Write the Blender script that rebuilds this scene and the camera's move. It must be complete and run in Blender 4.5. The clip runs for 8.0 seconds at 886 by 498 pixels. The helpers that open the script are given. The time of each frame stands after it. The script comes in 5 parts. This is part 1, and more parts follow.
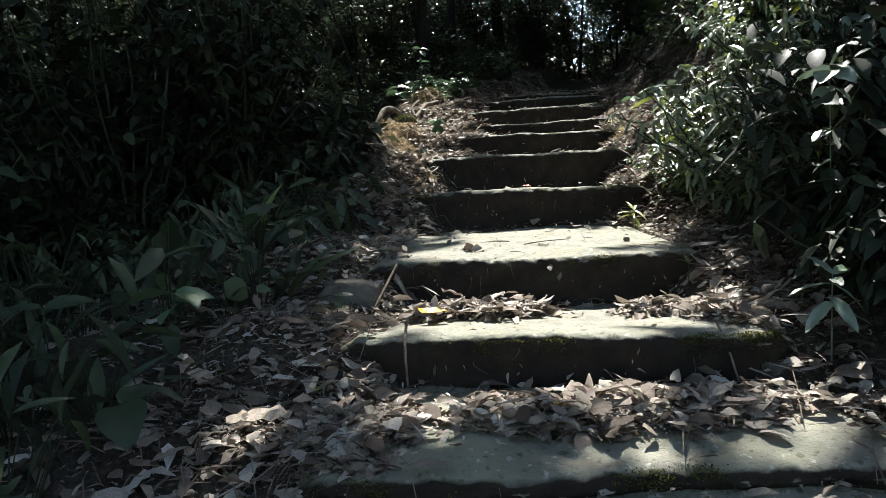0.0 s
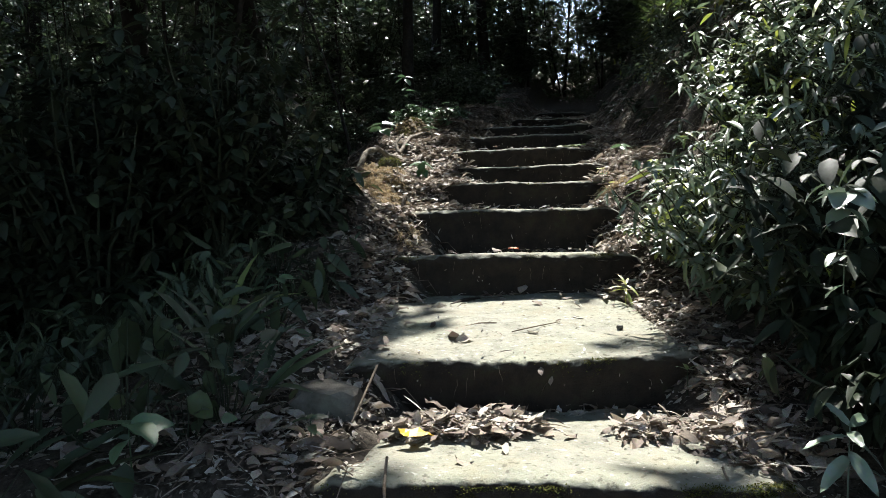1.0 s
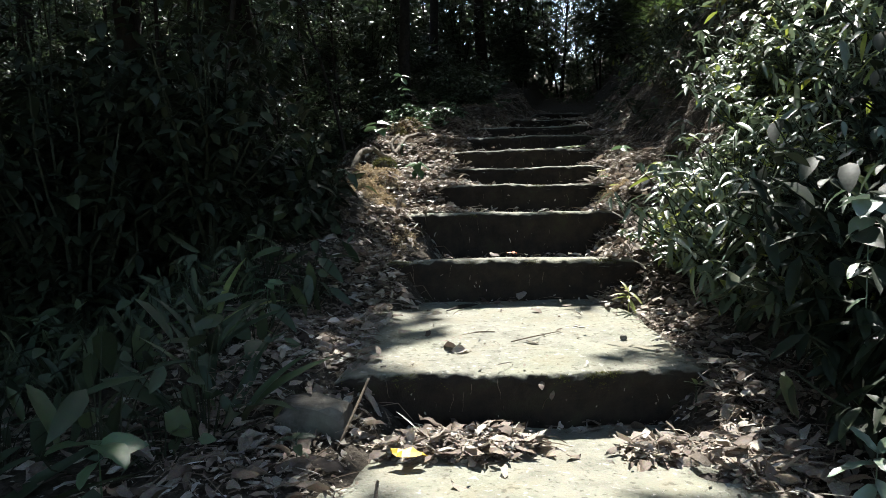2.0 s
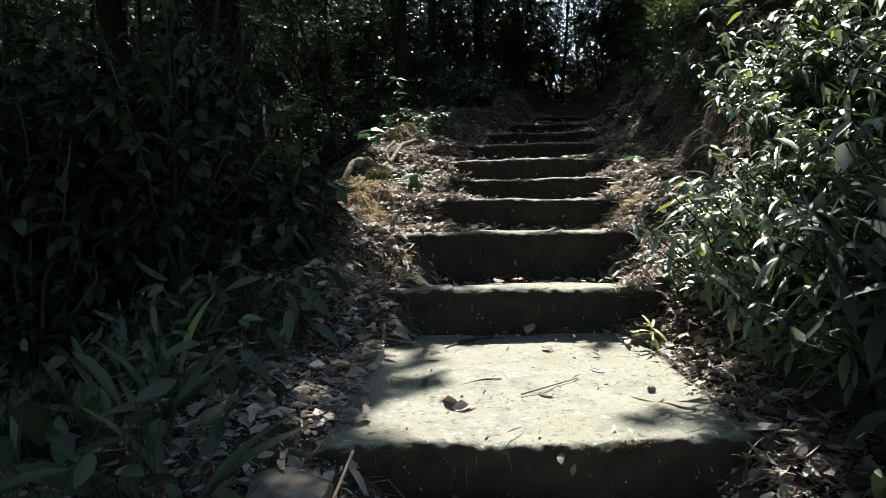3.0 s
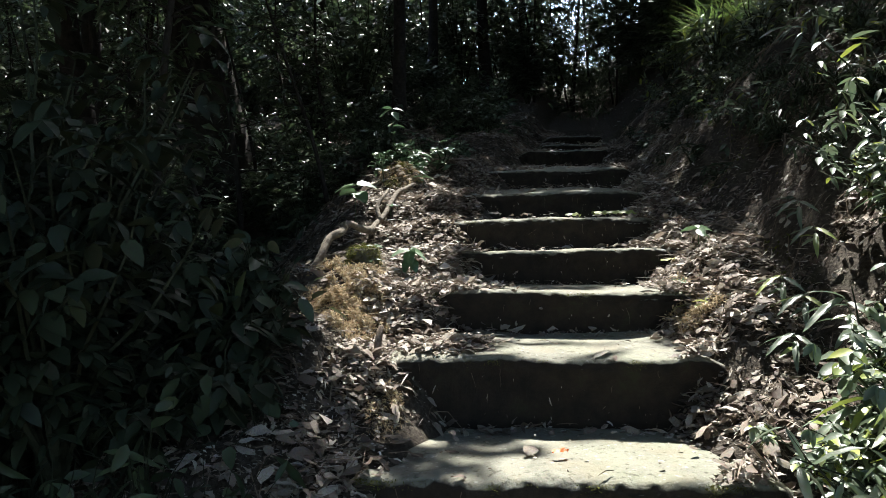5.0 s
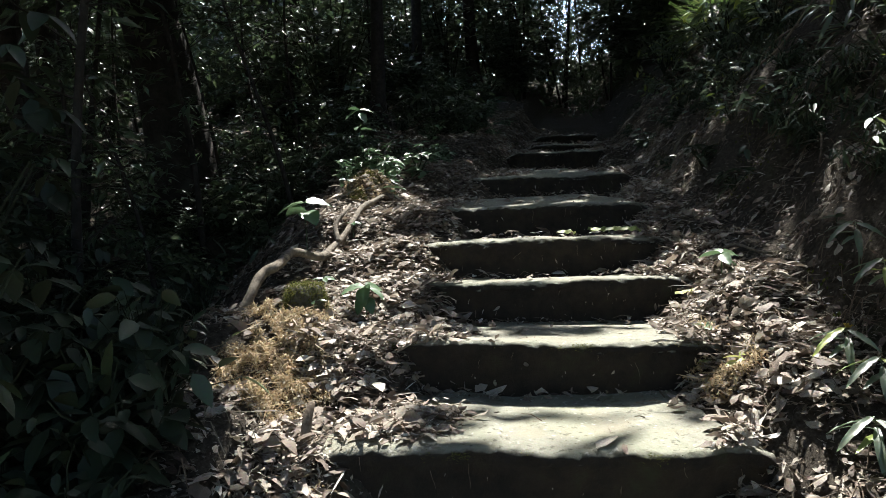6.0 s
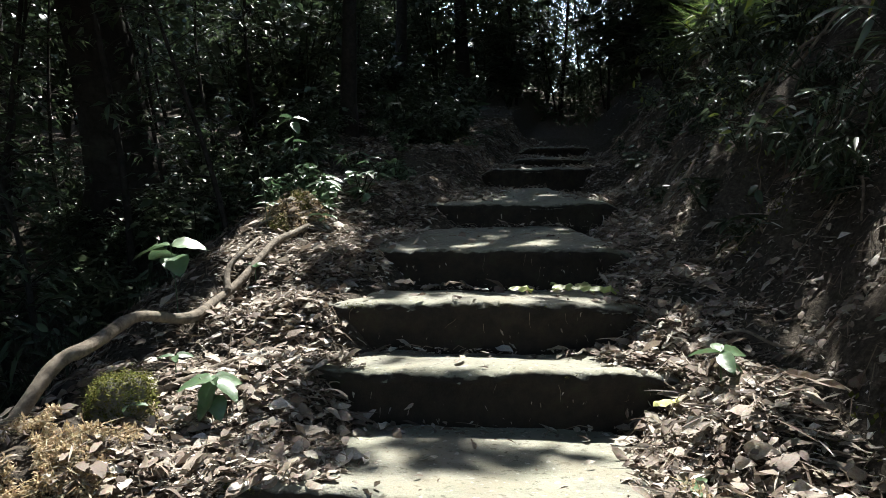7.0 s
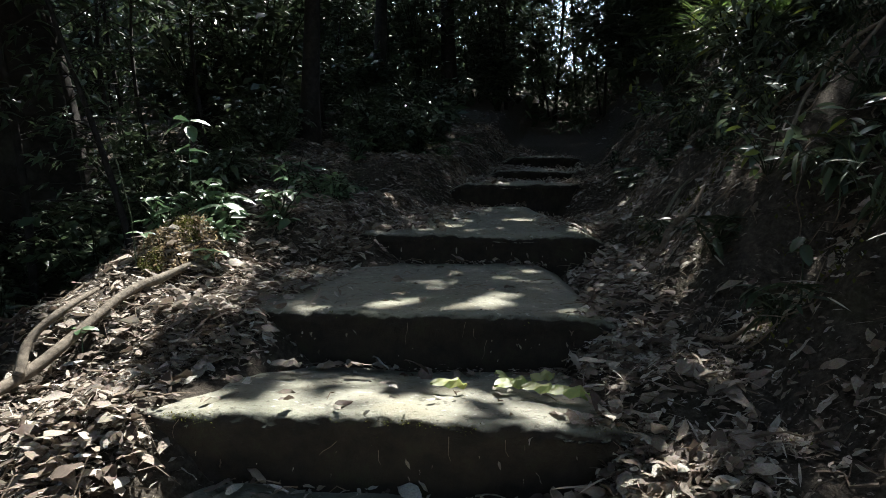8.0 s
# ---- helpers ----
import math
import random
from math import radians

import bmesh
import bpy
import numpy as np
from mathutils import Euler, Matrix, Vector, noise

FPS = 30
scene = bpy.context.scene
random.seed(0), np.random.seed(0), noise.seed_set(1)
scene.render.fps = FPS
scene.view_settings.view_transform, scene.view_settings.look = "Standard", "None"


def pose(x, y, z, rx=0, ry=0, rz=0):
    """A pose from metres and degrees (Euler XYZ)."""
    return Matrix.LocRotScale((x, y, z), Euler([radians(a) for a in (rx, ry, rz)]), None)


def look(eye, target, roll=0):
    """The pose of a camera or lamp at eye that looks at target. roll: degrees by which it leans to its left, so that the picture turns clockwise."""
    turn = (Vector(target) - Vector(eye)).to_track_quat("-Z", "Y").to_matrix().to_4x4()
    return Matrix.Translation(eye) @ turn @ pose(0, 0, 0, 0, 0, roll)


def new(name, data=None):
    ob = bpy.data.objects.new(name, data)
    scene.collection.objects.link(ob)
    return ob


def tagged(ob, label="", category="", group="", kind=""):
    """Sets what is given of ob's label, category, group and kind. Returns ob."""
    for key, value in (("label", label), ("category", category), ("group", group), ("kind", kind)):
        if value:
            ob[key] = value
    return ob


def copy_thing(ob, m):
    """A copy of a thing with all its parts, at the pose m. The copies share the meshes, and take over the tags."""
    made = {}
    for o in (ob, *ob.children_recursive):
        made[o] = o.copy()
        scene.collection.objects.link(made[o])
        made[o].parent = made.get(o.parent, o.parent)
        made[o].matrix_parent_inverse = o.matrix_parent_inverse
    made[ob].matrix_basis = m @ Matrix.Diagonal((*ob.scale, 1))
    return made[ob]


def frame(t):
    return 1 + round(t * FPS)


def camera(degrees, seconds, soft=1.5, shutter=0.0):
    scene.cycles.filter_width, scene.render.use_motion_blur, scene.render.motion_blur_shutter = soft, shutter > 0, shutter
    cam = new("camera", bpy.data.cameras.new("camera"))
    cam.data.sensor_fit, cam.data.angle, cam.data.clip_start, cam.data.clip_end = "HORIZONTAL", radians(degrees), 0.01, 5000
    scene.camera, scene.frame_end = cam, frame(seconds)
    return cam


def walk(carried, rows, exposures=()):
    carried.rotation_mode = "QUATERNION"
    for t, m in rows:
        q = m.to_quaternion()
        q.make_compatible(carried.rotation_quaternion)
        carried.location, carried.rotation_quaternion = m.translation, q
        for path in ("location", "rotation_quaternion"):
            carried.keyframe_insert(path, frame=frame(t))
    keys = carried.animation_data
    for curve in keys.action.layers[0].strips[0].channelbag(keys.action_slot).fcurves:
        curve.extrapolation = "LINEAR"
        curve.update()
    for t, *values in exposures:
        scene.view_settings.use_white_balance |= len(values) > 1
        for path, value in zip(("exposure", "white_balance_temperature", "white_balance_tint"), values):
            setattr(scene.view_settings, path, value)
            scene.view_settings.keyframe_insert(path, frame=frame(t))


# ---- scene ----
cam = camera(68.6, 8.0, soft=0.5)
PATH = [
    (0, (0.004, 0.032, 1.23), (-0.021, 2.023, 1.039), -2.8),
    (0.5, (0.022, 0.196, 1.383), (0.025, 2.188, 1.19), -2.2),
    (1, (0.001, 0.242, 1.586), (0.035, 2.234, 1.401), -1.6),
    (1.2, (0.001, 0.257, 1.592), (0.036, 2.249, 1.407), -1.5),
    (2.3, (0.005, 0.475, 1.604), (0.055, 2.465, 1.42), -1.2),
    (2.5, (0.006, 0.56, 1.616), (0.057, 2.551, 1.431), -1.2),
    (3, (0.01, 0.781, 1.697), (0.064, 2.773, 1.513), -1.2),
    (3.5, (0.012, 1.008, 1.747), (0.066, 2.999, 1.564), -1.1),
    (4, (0.02, 1.275, 1.81), (0.07, 3.267, 1.628), -1.2),
    (4.5, (0.029, 1.599, 1.984), (0.077, 3.591, 1.804), -1.2),
    (4.7, (0.039, 1.741, 2.069), (0.083, 3.733, 1.892), -1.3),
    (5.8, (0.161, 2.539, 2.232), (0.219, 4.529, 2.048), -2.5),
    (6, (0.234, 2.701, 2.254), (0.29, 4.691, 2.07), -2.6),
    (6.5, (0.449, 3.144, 2.334), (0.503, 5.134, 2.151), -1.5),
    (7, (0.655, 3.626, 2.432), (0.712, 5.618, 2.25), -0.8),
    (7.5, (0.852, 4.137, 2.531), (0.91, 6.129, 2.355), -0.4),
    (8, (1.027, 4.642, 2.565), (1.089, 6.634, 2.391), 0.2),
]
walk(cam, [(t, look(eye, target, roll)) for t, eye, target, roll in PATH], [(0, 1.88), (4, 1.84), (6, 1.97), (8, 1.97)])

# ---- light ----
SUN_DIR = Vector((0.10, 0.56, 0.82)).normalized()
world = bpy.data.worlds.new("forest_sky")
scene.world = world
world.use_nodes = True
wn = world.node_tree.nodes
sky = wn.new("ShaderNodeTexSky")
sky.sky_type, sky.sun_disc = "NISHITA", False
sky.sun_elevation, sky.sun_rotation = math.asin(SUN_DIR.z), math.atan2(SUN_DIR.x, SUN_DIR.y)
world.node_tree.links.new(sky.outputs[0], wn["Background"].inputs[0])
wn["Background"].inputs[1].default_value = 0.15
sun = new("sun", bpy.data.lights.new("sun", "SUN"))
sun.data.energy, sun.data.angle, sun.data.color = 4.5, radians(0.53), (1.0, 0.98, 0.93)
sun.matrix_world = look(SUN_DIR * 60, (0, 0, 0))

# ---- materials ----
def ramp(nodes, stops, interpolation="LINEAR"):
    r = nodes.new("ShaderNodeValToRGB")
    r.color_ramp.interpolation = interpolation
    e = r.color_ramp.elements
    while len(e) < len(stops):
        e.new(0.5)
    for el, (p, c) in zip(e, stops):
        el.position, el.color = p, (*c, 1)
    return r


def base_material(name, rough=0.7, spec=0.4):
    m = bpy.data.materials.new(name)
    m.use_nodes = True
    n, l = m.node_tree.nodes, m.node_tree.links
    b = n["Principled BSDF"]
    b.inputs["Roughness"].default_value = rough
    b.inputs["Specular IOR Level"].default_value = spec
    return m, n, l, b


def noise_tex(n, l, scale, detail=6, rough=0.6, coords="Object"):
    tc = n.new("ShaderNodeTexCoord")
    t = n.new("ShaderNodeTexNoise")
    t.inputs["Scale"].default_value, t.inputs["Detail"].default_value, t.inputs["Roughness"].default_value = scale, detail, rough
    l.new(tc.outputs[coords], t.inputs["Vector"])
    return t


def mix(n, l, fac, a, b, blend="MIX"):
    m = n.new("ShaderNodeMix")
    m.data_type, m.blend_type = "RGBA", blend
    for sock, v in ((m.inputs[0], fac), (m.inputs[6], a), (m.inputs[7], b)):
        if isinstance(v, (int, float)):
            sock.default_value = v
        elif isinstance(v, tuple):
            sock.default_value = (*v, 1)
        else:
            l.new(v, sock)
    return m.outputs[2]


def bump(n, l, b, height, strength, distance):
    bm = n.new("ShaderNodeBump")
    bm.inputs["Strength"].default_value, bm.inputs["Distance"].default_value = strength, distance
    l.new(height, bm.inputs["Height"])
    l.new(bm.outputs[0], b.inputs["Normal"])


def stone_material():
    m, n, l, b = base_material("worn_mossy_stone", 0.85, 0.3)
    big, mid, fine = noise_tex(n, l, 2.3), noise_tex(n, l, 11, 8, 0.7), noise_tex(n, l, 90, 4, 0.7)
    c = ramp(n, [(0.3, (0.129, 0.125, 0.097)), (0.5, (0.198, 0.195, 0.155)), (0.72, (0.255, 0.253, 0.203))])
    l.new(mid.outputs[0], c.inputs[0])
    col = mix(n, l, 0.2, c.outputs[0], fine.outputs[1], "SOFT_LIGHT")
    # thin greenish film of algae in blotches
    film = ramp(n, [(0.45, (0, 0, 0)), (0.65, (0.45, 0.45, 0.45))])
    l.new(big.outputs[0], film.inputs[0])
    col = mix(n, l, film.outputs[0], col, (0.22, 0.235, 0.155))
    # the upright faces are earth-stained and mossy, darkened further to stand for shade
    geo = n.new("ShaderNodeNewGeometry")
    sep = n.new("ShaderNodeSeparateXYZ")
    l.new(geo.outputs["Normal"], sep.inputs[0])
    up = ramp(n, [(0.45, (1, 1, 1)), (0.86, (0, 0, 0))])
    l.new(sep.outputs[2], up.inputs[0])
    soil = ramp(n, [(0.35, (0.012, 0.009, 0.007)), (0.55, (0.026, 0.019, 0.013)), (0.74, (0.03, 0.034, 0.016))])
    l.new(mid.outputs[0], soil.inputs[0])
    # dark specks, pale lichen spots
    spots_ = noise_tex(n, l, 38, 3, 0.5)
    speck = ramp(n, [(0.60, (0, 0, 0)), (0.68, (0.75, 0.75, 0.75))])
    l.new(spots_.outputs[0], speck.inputs[0])
    col = mix(n, l, speck.outputs[0], col, (0.075, 0.068, 0.05))
    pale = ramp(n, [(0.30, (0.5, 0.5, 0.5)), (0.37, (0, 0, 0))])
    l.new(spots_.outputs[0], pale.inputs[0])
    col = mix(n, l, pale.outputs[0], col, (0.5, 0.49, 0.44))
    # trodden-in earth in soft-edged smears
    smear = noise_tex(n, l, 5.5, 9, 0.72)
    dirt = ramp(n, [(0.50, (0, 0, 0)), (0.60, (0.42, 0.42, 0.42)), (0.72, (0.6, 0.6, 0.6))])
    l.new(smear.outputs[0], dirt.inputs[0])
    col = mix(n, l, dirt.outputs[0], col, (0.17, 0.145, 0.095))
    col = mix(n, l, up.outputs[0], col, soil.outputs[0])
    l.new(col, b.inputs["Base Color"])
    add = n.new("ShaderNodeMath")
    add.operation = "ADD"
    l.new(mid.outputs[0], add.inputs[0]), l.new(fine.outputs[0], add.inputs[1])
    bump(n, l, b, add.outputs[0], 0.6, 0.012)
    return m


def soil_material():
    m, n, l, b = base_material("forest_soil", 0.95, 0.15)
    a, f = noise_tex(n, l, 3, 8, 0.7), noise_tex(n, l, 45, 6, 0.75)
    c = ramp(n, [(0.3, (0.03, 0.025, 0.020)), (0.5, (0.072, 0.060, 0.047)), (0.7, (0.13, 0.114, 0.09))])
    l.new(f.outputs[0], c.inputs[0])
    moss = ramp(n, [(0.55, (0, 0, 0)), (0.7, (0.5, 0.5, 0.5))])
    l.new(a.outputs[0], moss.inputs[0])
    l.new(mix(n, l, moss.outputs[0], c.outputs[0], (0.05, 0.06, 0.022)), b.inputs["Base Color"])
    bump(n, l, b, f.outputs[0], 1.0, 0.03)
    return m


def leaf_material(name, stops, rough, through_light, spec=0.5, blotch=0.0):
    """Leaves: a colour for each leaf, faint mottling, light that comes through the blade."""
    m, n, l, b = base_material(name, rough, spec)
    g = n.new("ShaderNodeNewGeometry")
    o = n.new("ShaderNodeObjectInfo")
    add = n.new("ShaderNodeMath")
    add.operation = "ADD"
    l.new(g.outputs["Random Per Island"], add.inputs[0]), l.new(o.outputs["Random"], add.inputs[1])
    fr = n.new("ShaderNodeMath")
    fr.operation = "FRACT"
    l.new(add.outputs[0], fr.inputs[0])
    c = ramp(n, stops)
    l.new(fr.outputs[0], c.inputs[0])
    t = noise_tex(n, l, 60, 4, 0.7)
    col = mix(n, l, 0.4, c.outputs[0], t.outputs[1], "SOFT_LIGHT")
    if blotch:
        f = noise_tex(n, l, 170, 5, 0.75)
        dark = ramp(n, [(0.42, (0, 0, 0)), (0.66, (blotch, blotch, blotch))])
        l.new(f.outputs[0], dark.inputs[0])
        col = mix(n, l, dark.outputs[0], col, (0.06, 0.042, 0.03))
    l.new(col, b.inputs["Base Color"])
    bump(n, l, b, t.outputs[0], 0.25 + blotch, 0.004)
    if through_light:
        tr = n.new("ShaderNodeBsdfTranslucent")
        l.new(col, tr.inputs[0])
        ms = n.new("ShaderNodeMixShader")
        ms.inputs[0].default_value = through_light
        l.new(b.outputs[0], ms.inputs[1]), l.new(tr.outputs[0], ms.inputs[2])
        l.new(ms.outputs[0], n["Material Output"].inputs[0])
    return m


def bark_material(name, dark, light, scale=14, lichen=0.5):
    m, n, l, b = base_material(name, 0.9, 0.2)
    t, f = noise_tex(n, l, scale, 8, 0.7), noise_tex(n, l, 2.0, 4)
    c = ramp(n, [(0.32, dark), (0.7, light)])
    l.new(t.outputs[0], c.inputs[0])
    lich = ramp(n, [(0.56, (0, 0, 0)), (0.66, (lichen, lichen, lichen))])
    l.new(f.outputs[0], lich.inputs[0])
    l.new(mix(n, l, lich.outputs[0], c.outputs[0], (0.16, 0.17, 0.12)), b.inputs["Base Color"])
    bump(n, l, b, t.outputs[0], 0.8, 0.015)
    return m


STONE, SOIL = stone_material(), soil_material()
DEAD = leaf_material("dead_leaves", [(0.0, (0.066, 0.048, 0.037)), (0.2, (0.20, 0.16, 0.125)), (0.42, (0.44, 0.395, 0.33)), (0.6, (0.15, 0.115, 0.09)), (0.8, (0.325, 0.27, 0.21)), (1.0, (0.58, 0.545, 0.48))], 0.65, 0.2, 0.25, 0.45)
STRAW = leaf_material("dry_straw", [(0.0, (0.15, 0.10, 0.058)), (0.25, (0.42, 0.32, 0.185)), (0.5, (0.54, 0.44, 0.28)), (0.75, (0.25, 0.18, 0.10)), (1.0, (0.50, 0.44, 0.31))], 0.7, 0.3, 0.25)
# the last yellow-green stops also stand for leaves lit from behind
BUSH = leaf_material("glossy_shrub_leaves", [(0.0, (0.08, 0.115, 0.068)), (0.6, (0.115, 0.155, 0.095)), (0.84, (0.135, 0.18, 0.095)), (0.90, (0.23, 0.29, 0.06)), (1.0, (0.30, 0.34, 0.06))], 0.4, 0.27, 0.9)
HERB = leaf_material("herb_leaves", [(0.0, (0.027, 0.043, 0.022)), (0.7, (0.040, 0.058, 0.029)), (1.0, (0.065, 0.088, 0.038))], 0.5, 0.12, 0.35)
# leaf green cut to near black to stand for deep shade
DARK = leaf_material("shade_darkened_leaves", [(0.0, (0.016, 0.024, 0.013)), (0.8, (0.026, 0.036, 0.019)), (1.0, (0.042, 0.055, 0.026))], 0.55, 0.08, 0.25)
FRESH = leaf_material("fresh_green_leaves", [(0.0, (0.065, 0.12, 0.06)), (1.0, (0.11, 0.175, 0.085))], 0.42, 0.25, 0.5)
# paler copy of the leaf green that stands for strong sun
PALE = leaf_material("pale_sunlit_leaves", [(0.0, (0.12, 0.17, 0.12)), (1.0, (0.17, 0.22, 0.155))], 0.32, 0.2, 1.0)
GRASS = leaf_material("grass_blades", [(0.0, (0.07, 0.12, 0.035)), (0.8, (0.13, 0.20, 0.055)), (1.0, (0.2, 0.22, 0.08))], 0.45, 0.4)
CANOPY = leaf_material("tree_leaves", [(0.0, (0.042, 0.068, 0.036)), (1.0, (0.078, 0.108, 0.052))], 0.38, 0.26)
MOSS = leaf_material("moss", [(0.0, (0.045, 0.052, 0.014)), (1.0, (0.14, 0.14, 0.036))], 0.95, 0.15, 0.1)
YELLOW = leaf_material("yellow_leaf", [(0.0, (0.50, 0.30, 0.03)), (1.0, (0.55, 0.36, 0.05))], 0.5, 0.15)
RED = leaf_material("red_leaf", [(0.0, (0.52, 0.13, 0.03)), (1.0, (0.58, 0.17, 0.04))], 0.5, 0.15)
LIME = leaf_material("yellow_green_leaf", [(0.0, (0.27, 0.32, 0.09)), (1.0, (0.42, 0.42, 0.16))], 0.45, 0.25)
BARK = bark_material("dark_bark", (0.014, 0.012, 0.010), (0.045, 0.038, 0.032), 14, 0.15)
ROOTBARK = bark_material("grey_root_bark", (0.055, 0.045, 0.035), (0.24, 0.205, 0.16), 24, 0.3)
STALK = bark_material("green_stalk", (0.016, 0.022, 0.012), (0.045, 0.05, 0.028), 30)
TWIG = bark_material("dry_twig", (0.09, 0.065, 0.045), (0.26, 0.21, 0.16), 30)
ROCK = bark_material("mossy_rock", (0.05, 0.045, 0.038), (0.16, 0.15, 0.125), 9)


# ---- geometry helpers ----
class Geo:
    """Gathers triangles and quads as arrays and turns them into one mesh."""

    def __init__(self):
        self.v, self.t, self.q, self.n = [], [], [], 0

    def add(self, verts, tris=(), quads=()):
        verts = np.asarray(verts, float).reshape(-1, 3)
        if len(tris):
            self.t.append(np.asarray(tris).reshape(-1, 3) + self.n)
        if len(quads):
            self.q.append(np.asarray(quads).reshape(-1, 4) + self.n)
        self.v.append(verts)
        self.n += len(verts)
        return self

    def tube(self, points, radii, sides=6):
        p = np.asarray(points, float)
        r = np.broadcast_to(np.asarray(radii, float), (len(p),))
        d = np.gradient(p, axis=0)
        d /= np.linalg.norm(d, axis=1, keepdims=True) + 1e-9
        side = np.cross(d, (0.31, 0.17, 0.93) if abs(d[0, 2]) < 0.8 else (1, 0.2, 0))
        side /= np.linalg.norm(side, axis=1, keepdims=True) + 1e-9
        up = np.cross(side, d)
        a = np.arange(sides) * 2 * np.pi / sides
        ring = p[:, None] + r[:, None, None] * (np.cos(a)[:, None] * side[:, None] + np.sin(a)[:, None] * up[:, None])
        i, j = np.meshgrid(np.arange(len(p) - 1), np.arange(sides), indexing="ij")
        k = (j + 1) % sides
        quads = np.stack([i * sides + j, i * sides + k, (i + 1) * sides + k, (i + 1) * sides + j], -1)
        n = len(p) * sides
        ends = [(0, s + 1, s) for s in range(1, sides - 1)] + [(n - sides, n - sides + s, n - sides + s + 1) for s in range(1, sides - 1)]
        return self.add(ring.reshape(-1, 3), ends, quads.reshape(-1, 4))

    def leaves(self, template, place, yaw, pitch, roll, size):
        """Copies of a leaf at the given places; yaw round z, pitch up, roll round its own length."""
        tv, tf = template
        place = np.asarray(place, float).reshape(-1, 3)
        n = len(place)
        if not n:
            return self
        yaw, pitch, roll, size = (np.broadcast_to(np.asarray(x, float), (n,)) for x in (yaw, pitch, roll, size))
        cy, sy, cp, sp, cr, sr = np.cos(yaw), np.sin(yaw), np.cos(pitch), np.sin(pitch), np.cos(roll), np.sin(roll)
        ax = np.stack([cy * cp, sy * cp, sp], -1)
        lv = np.stack([-sy, cy, 0 * cy], -1)
        up = np.cross(ax, lv)
        ay, az = cr[:, None] * lv + sr[:, None] * up, cr[:, None] * up - sr[:, None] * lv
        v = tv[None, :, 0:1] * ax[:, None] + tv[None, :, 1:2] * ay[:, None] + tv[None, :, 2:3] * az[:, None]
        v = place[:, None] + v * size[:, None, None]
        f = tf[None] + (np.arange(n) * len(tv))[:, None, None]
        return self.add(v.reshape(-1, 3), f.reshape(-1, 3))

    def mesh(self, name, material, smooth=False):
        me = bpy.data.meshes.new(name)
        v = np.concatenate(self.v) if self.v else np.zeros((0, 3))
        t = np.concatenate(self.t) if self.t else np.zeros((0, 3), int)
        q = np.concatenate(self.q) if self.q else np.zeros((0, 4), int)
        me.vertices.add(len(v)), me.loops.add(t.size + q.size), me.polygons.add(len(t) + len(q))
        me.vertices.foreach_set("co", v.astype(np.float32).ravel())
        me.loops.foreach_set("vertex_index", np.concatenate([t.ravel(), q.ravel()]).astype(np.int32))
        me.polygons.foreach_set("loop_start", np.concatenate([np.arange(len(t)) * 3, t.size + np.arange(len(q)) * 4]).astype(np.int32))
        me.polygons.foreach_set("use_smooth", np.full(len(t) + len(q), smooth))
        me.update(calc_edges=True)
        me.materials.append(material)
        return me


def part(name, geo, material, parent=None, label="", smooth=False):
    """One mesh object under a thing or part, in the thing's own space."""
    ob = new(name, geo.mesh(name, material, smooth) if isinstance(geo, Geo) else geo)
    if parent:
        ob.parent = parent
    return tagged(ob, label)


def leaf_shape(width, fold=0.15, droop=0.25, rows=(0.0, 0.22, 0.5, 0.78, 1.0), shape=None, wave=0.0):
    """A leaf one unit long: a midrib, two folded halves, a drooping tip."""
    shape = shape or (lambda s: math.sin(math.pi * s ** 0.8) ** 0.8)
    v, f, prev = [], [], None
    for s in rows:
        w, z = width * shape(s) / 2 if 0 < s < 1 else 0.0, -droop * s * s
        if w == 0:
            v.append((s, 0, z))
            cur = (len(v) - 1,)
        else:
            u = wave * math.sin(9 * s)
            v += [(s, -w, z + fold * w * 2 + u), (s, 0, z), (s, w, z + fold * w * 2 - u)]
            cur = (len(v) - 3, len(v) - 2, len(v) - 1)
        if prev:
            if len(prev) == 1 and len(cur) == 3:
                f += [(prev[0], cur[1], cur[0]), (prev[0], cur[2], cur[1])]
            elif len(prev) == 3 and len(cur) == 3:
                for a in (0, 1):
                    f += [(prev[a], prev[a + 1], cur[a + 1]), (prev[a], cur[a + 1], cur[a])]
            elif len(prev) == 3:
                f += [(prev[0], prev[1], cur[0]), (prev[1], prev[2], cur[0])]
        prev = cur
    return np.array(v, float), np.array(f)


LANCE = leaf_shape(0.30, 0.18, 0.18)
OVATE = leaf_shape(0.48, 0.15, 0.2)
BROAD = leaf_shape(0.72, 0.12, 0.25, shape=lambda s: math.sin(math.pi * s ** 0.65) ** 0.7)
ARCH = leaf_shape(0.022, 0.3, 0.95, (0, 0.2, 0.4, 0.6, 0.8, 1.0))
SLIM = leaf_shape(0.17, 0.2, 0.35)


def fine_leaf(width, droop, cup, full):
    """A leaf with a rounded blade, sunken midrib and a faintly rippled margin."""
    v, f, cols = [], [], (-1, -0.55, 0, 0.55, 1)
    rows = np.linspace(0, 1, 10)
    for s in rows:
        w = width / 2 * max(0.012, math.sin(math.pi * s ** full) ** 0.72 if 0 < s < 1 else 0.012)
        for c in cols:
            v.append((s, c * w, -droop * s * s + cup * w * abs(c) - 0.35 * cup * w * c * c + 0.016 * math.sin(19 * s + c) * abs(c)))
    for a in range(9):
        for b in range(4):
            p = a * 5 + b
            f += [(p, p + 1, p + 6), (p, p + 6, p + 5)]
    return np.array(v, float), np.array(f)


BLADE = leaf_shape(0.11, 0.25, 0.55, (0, 0.15, 0.4, 0.6, 0.8, 1.0))


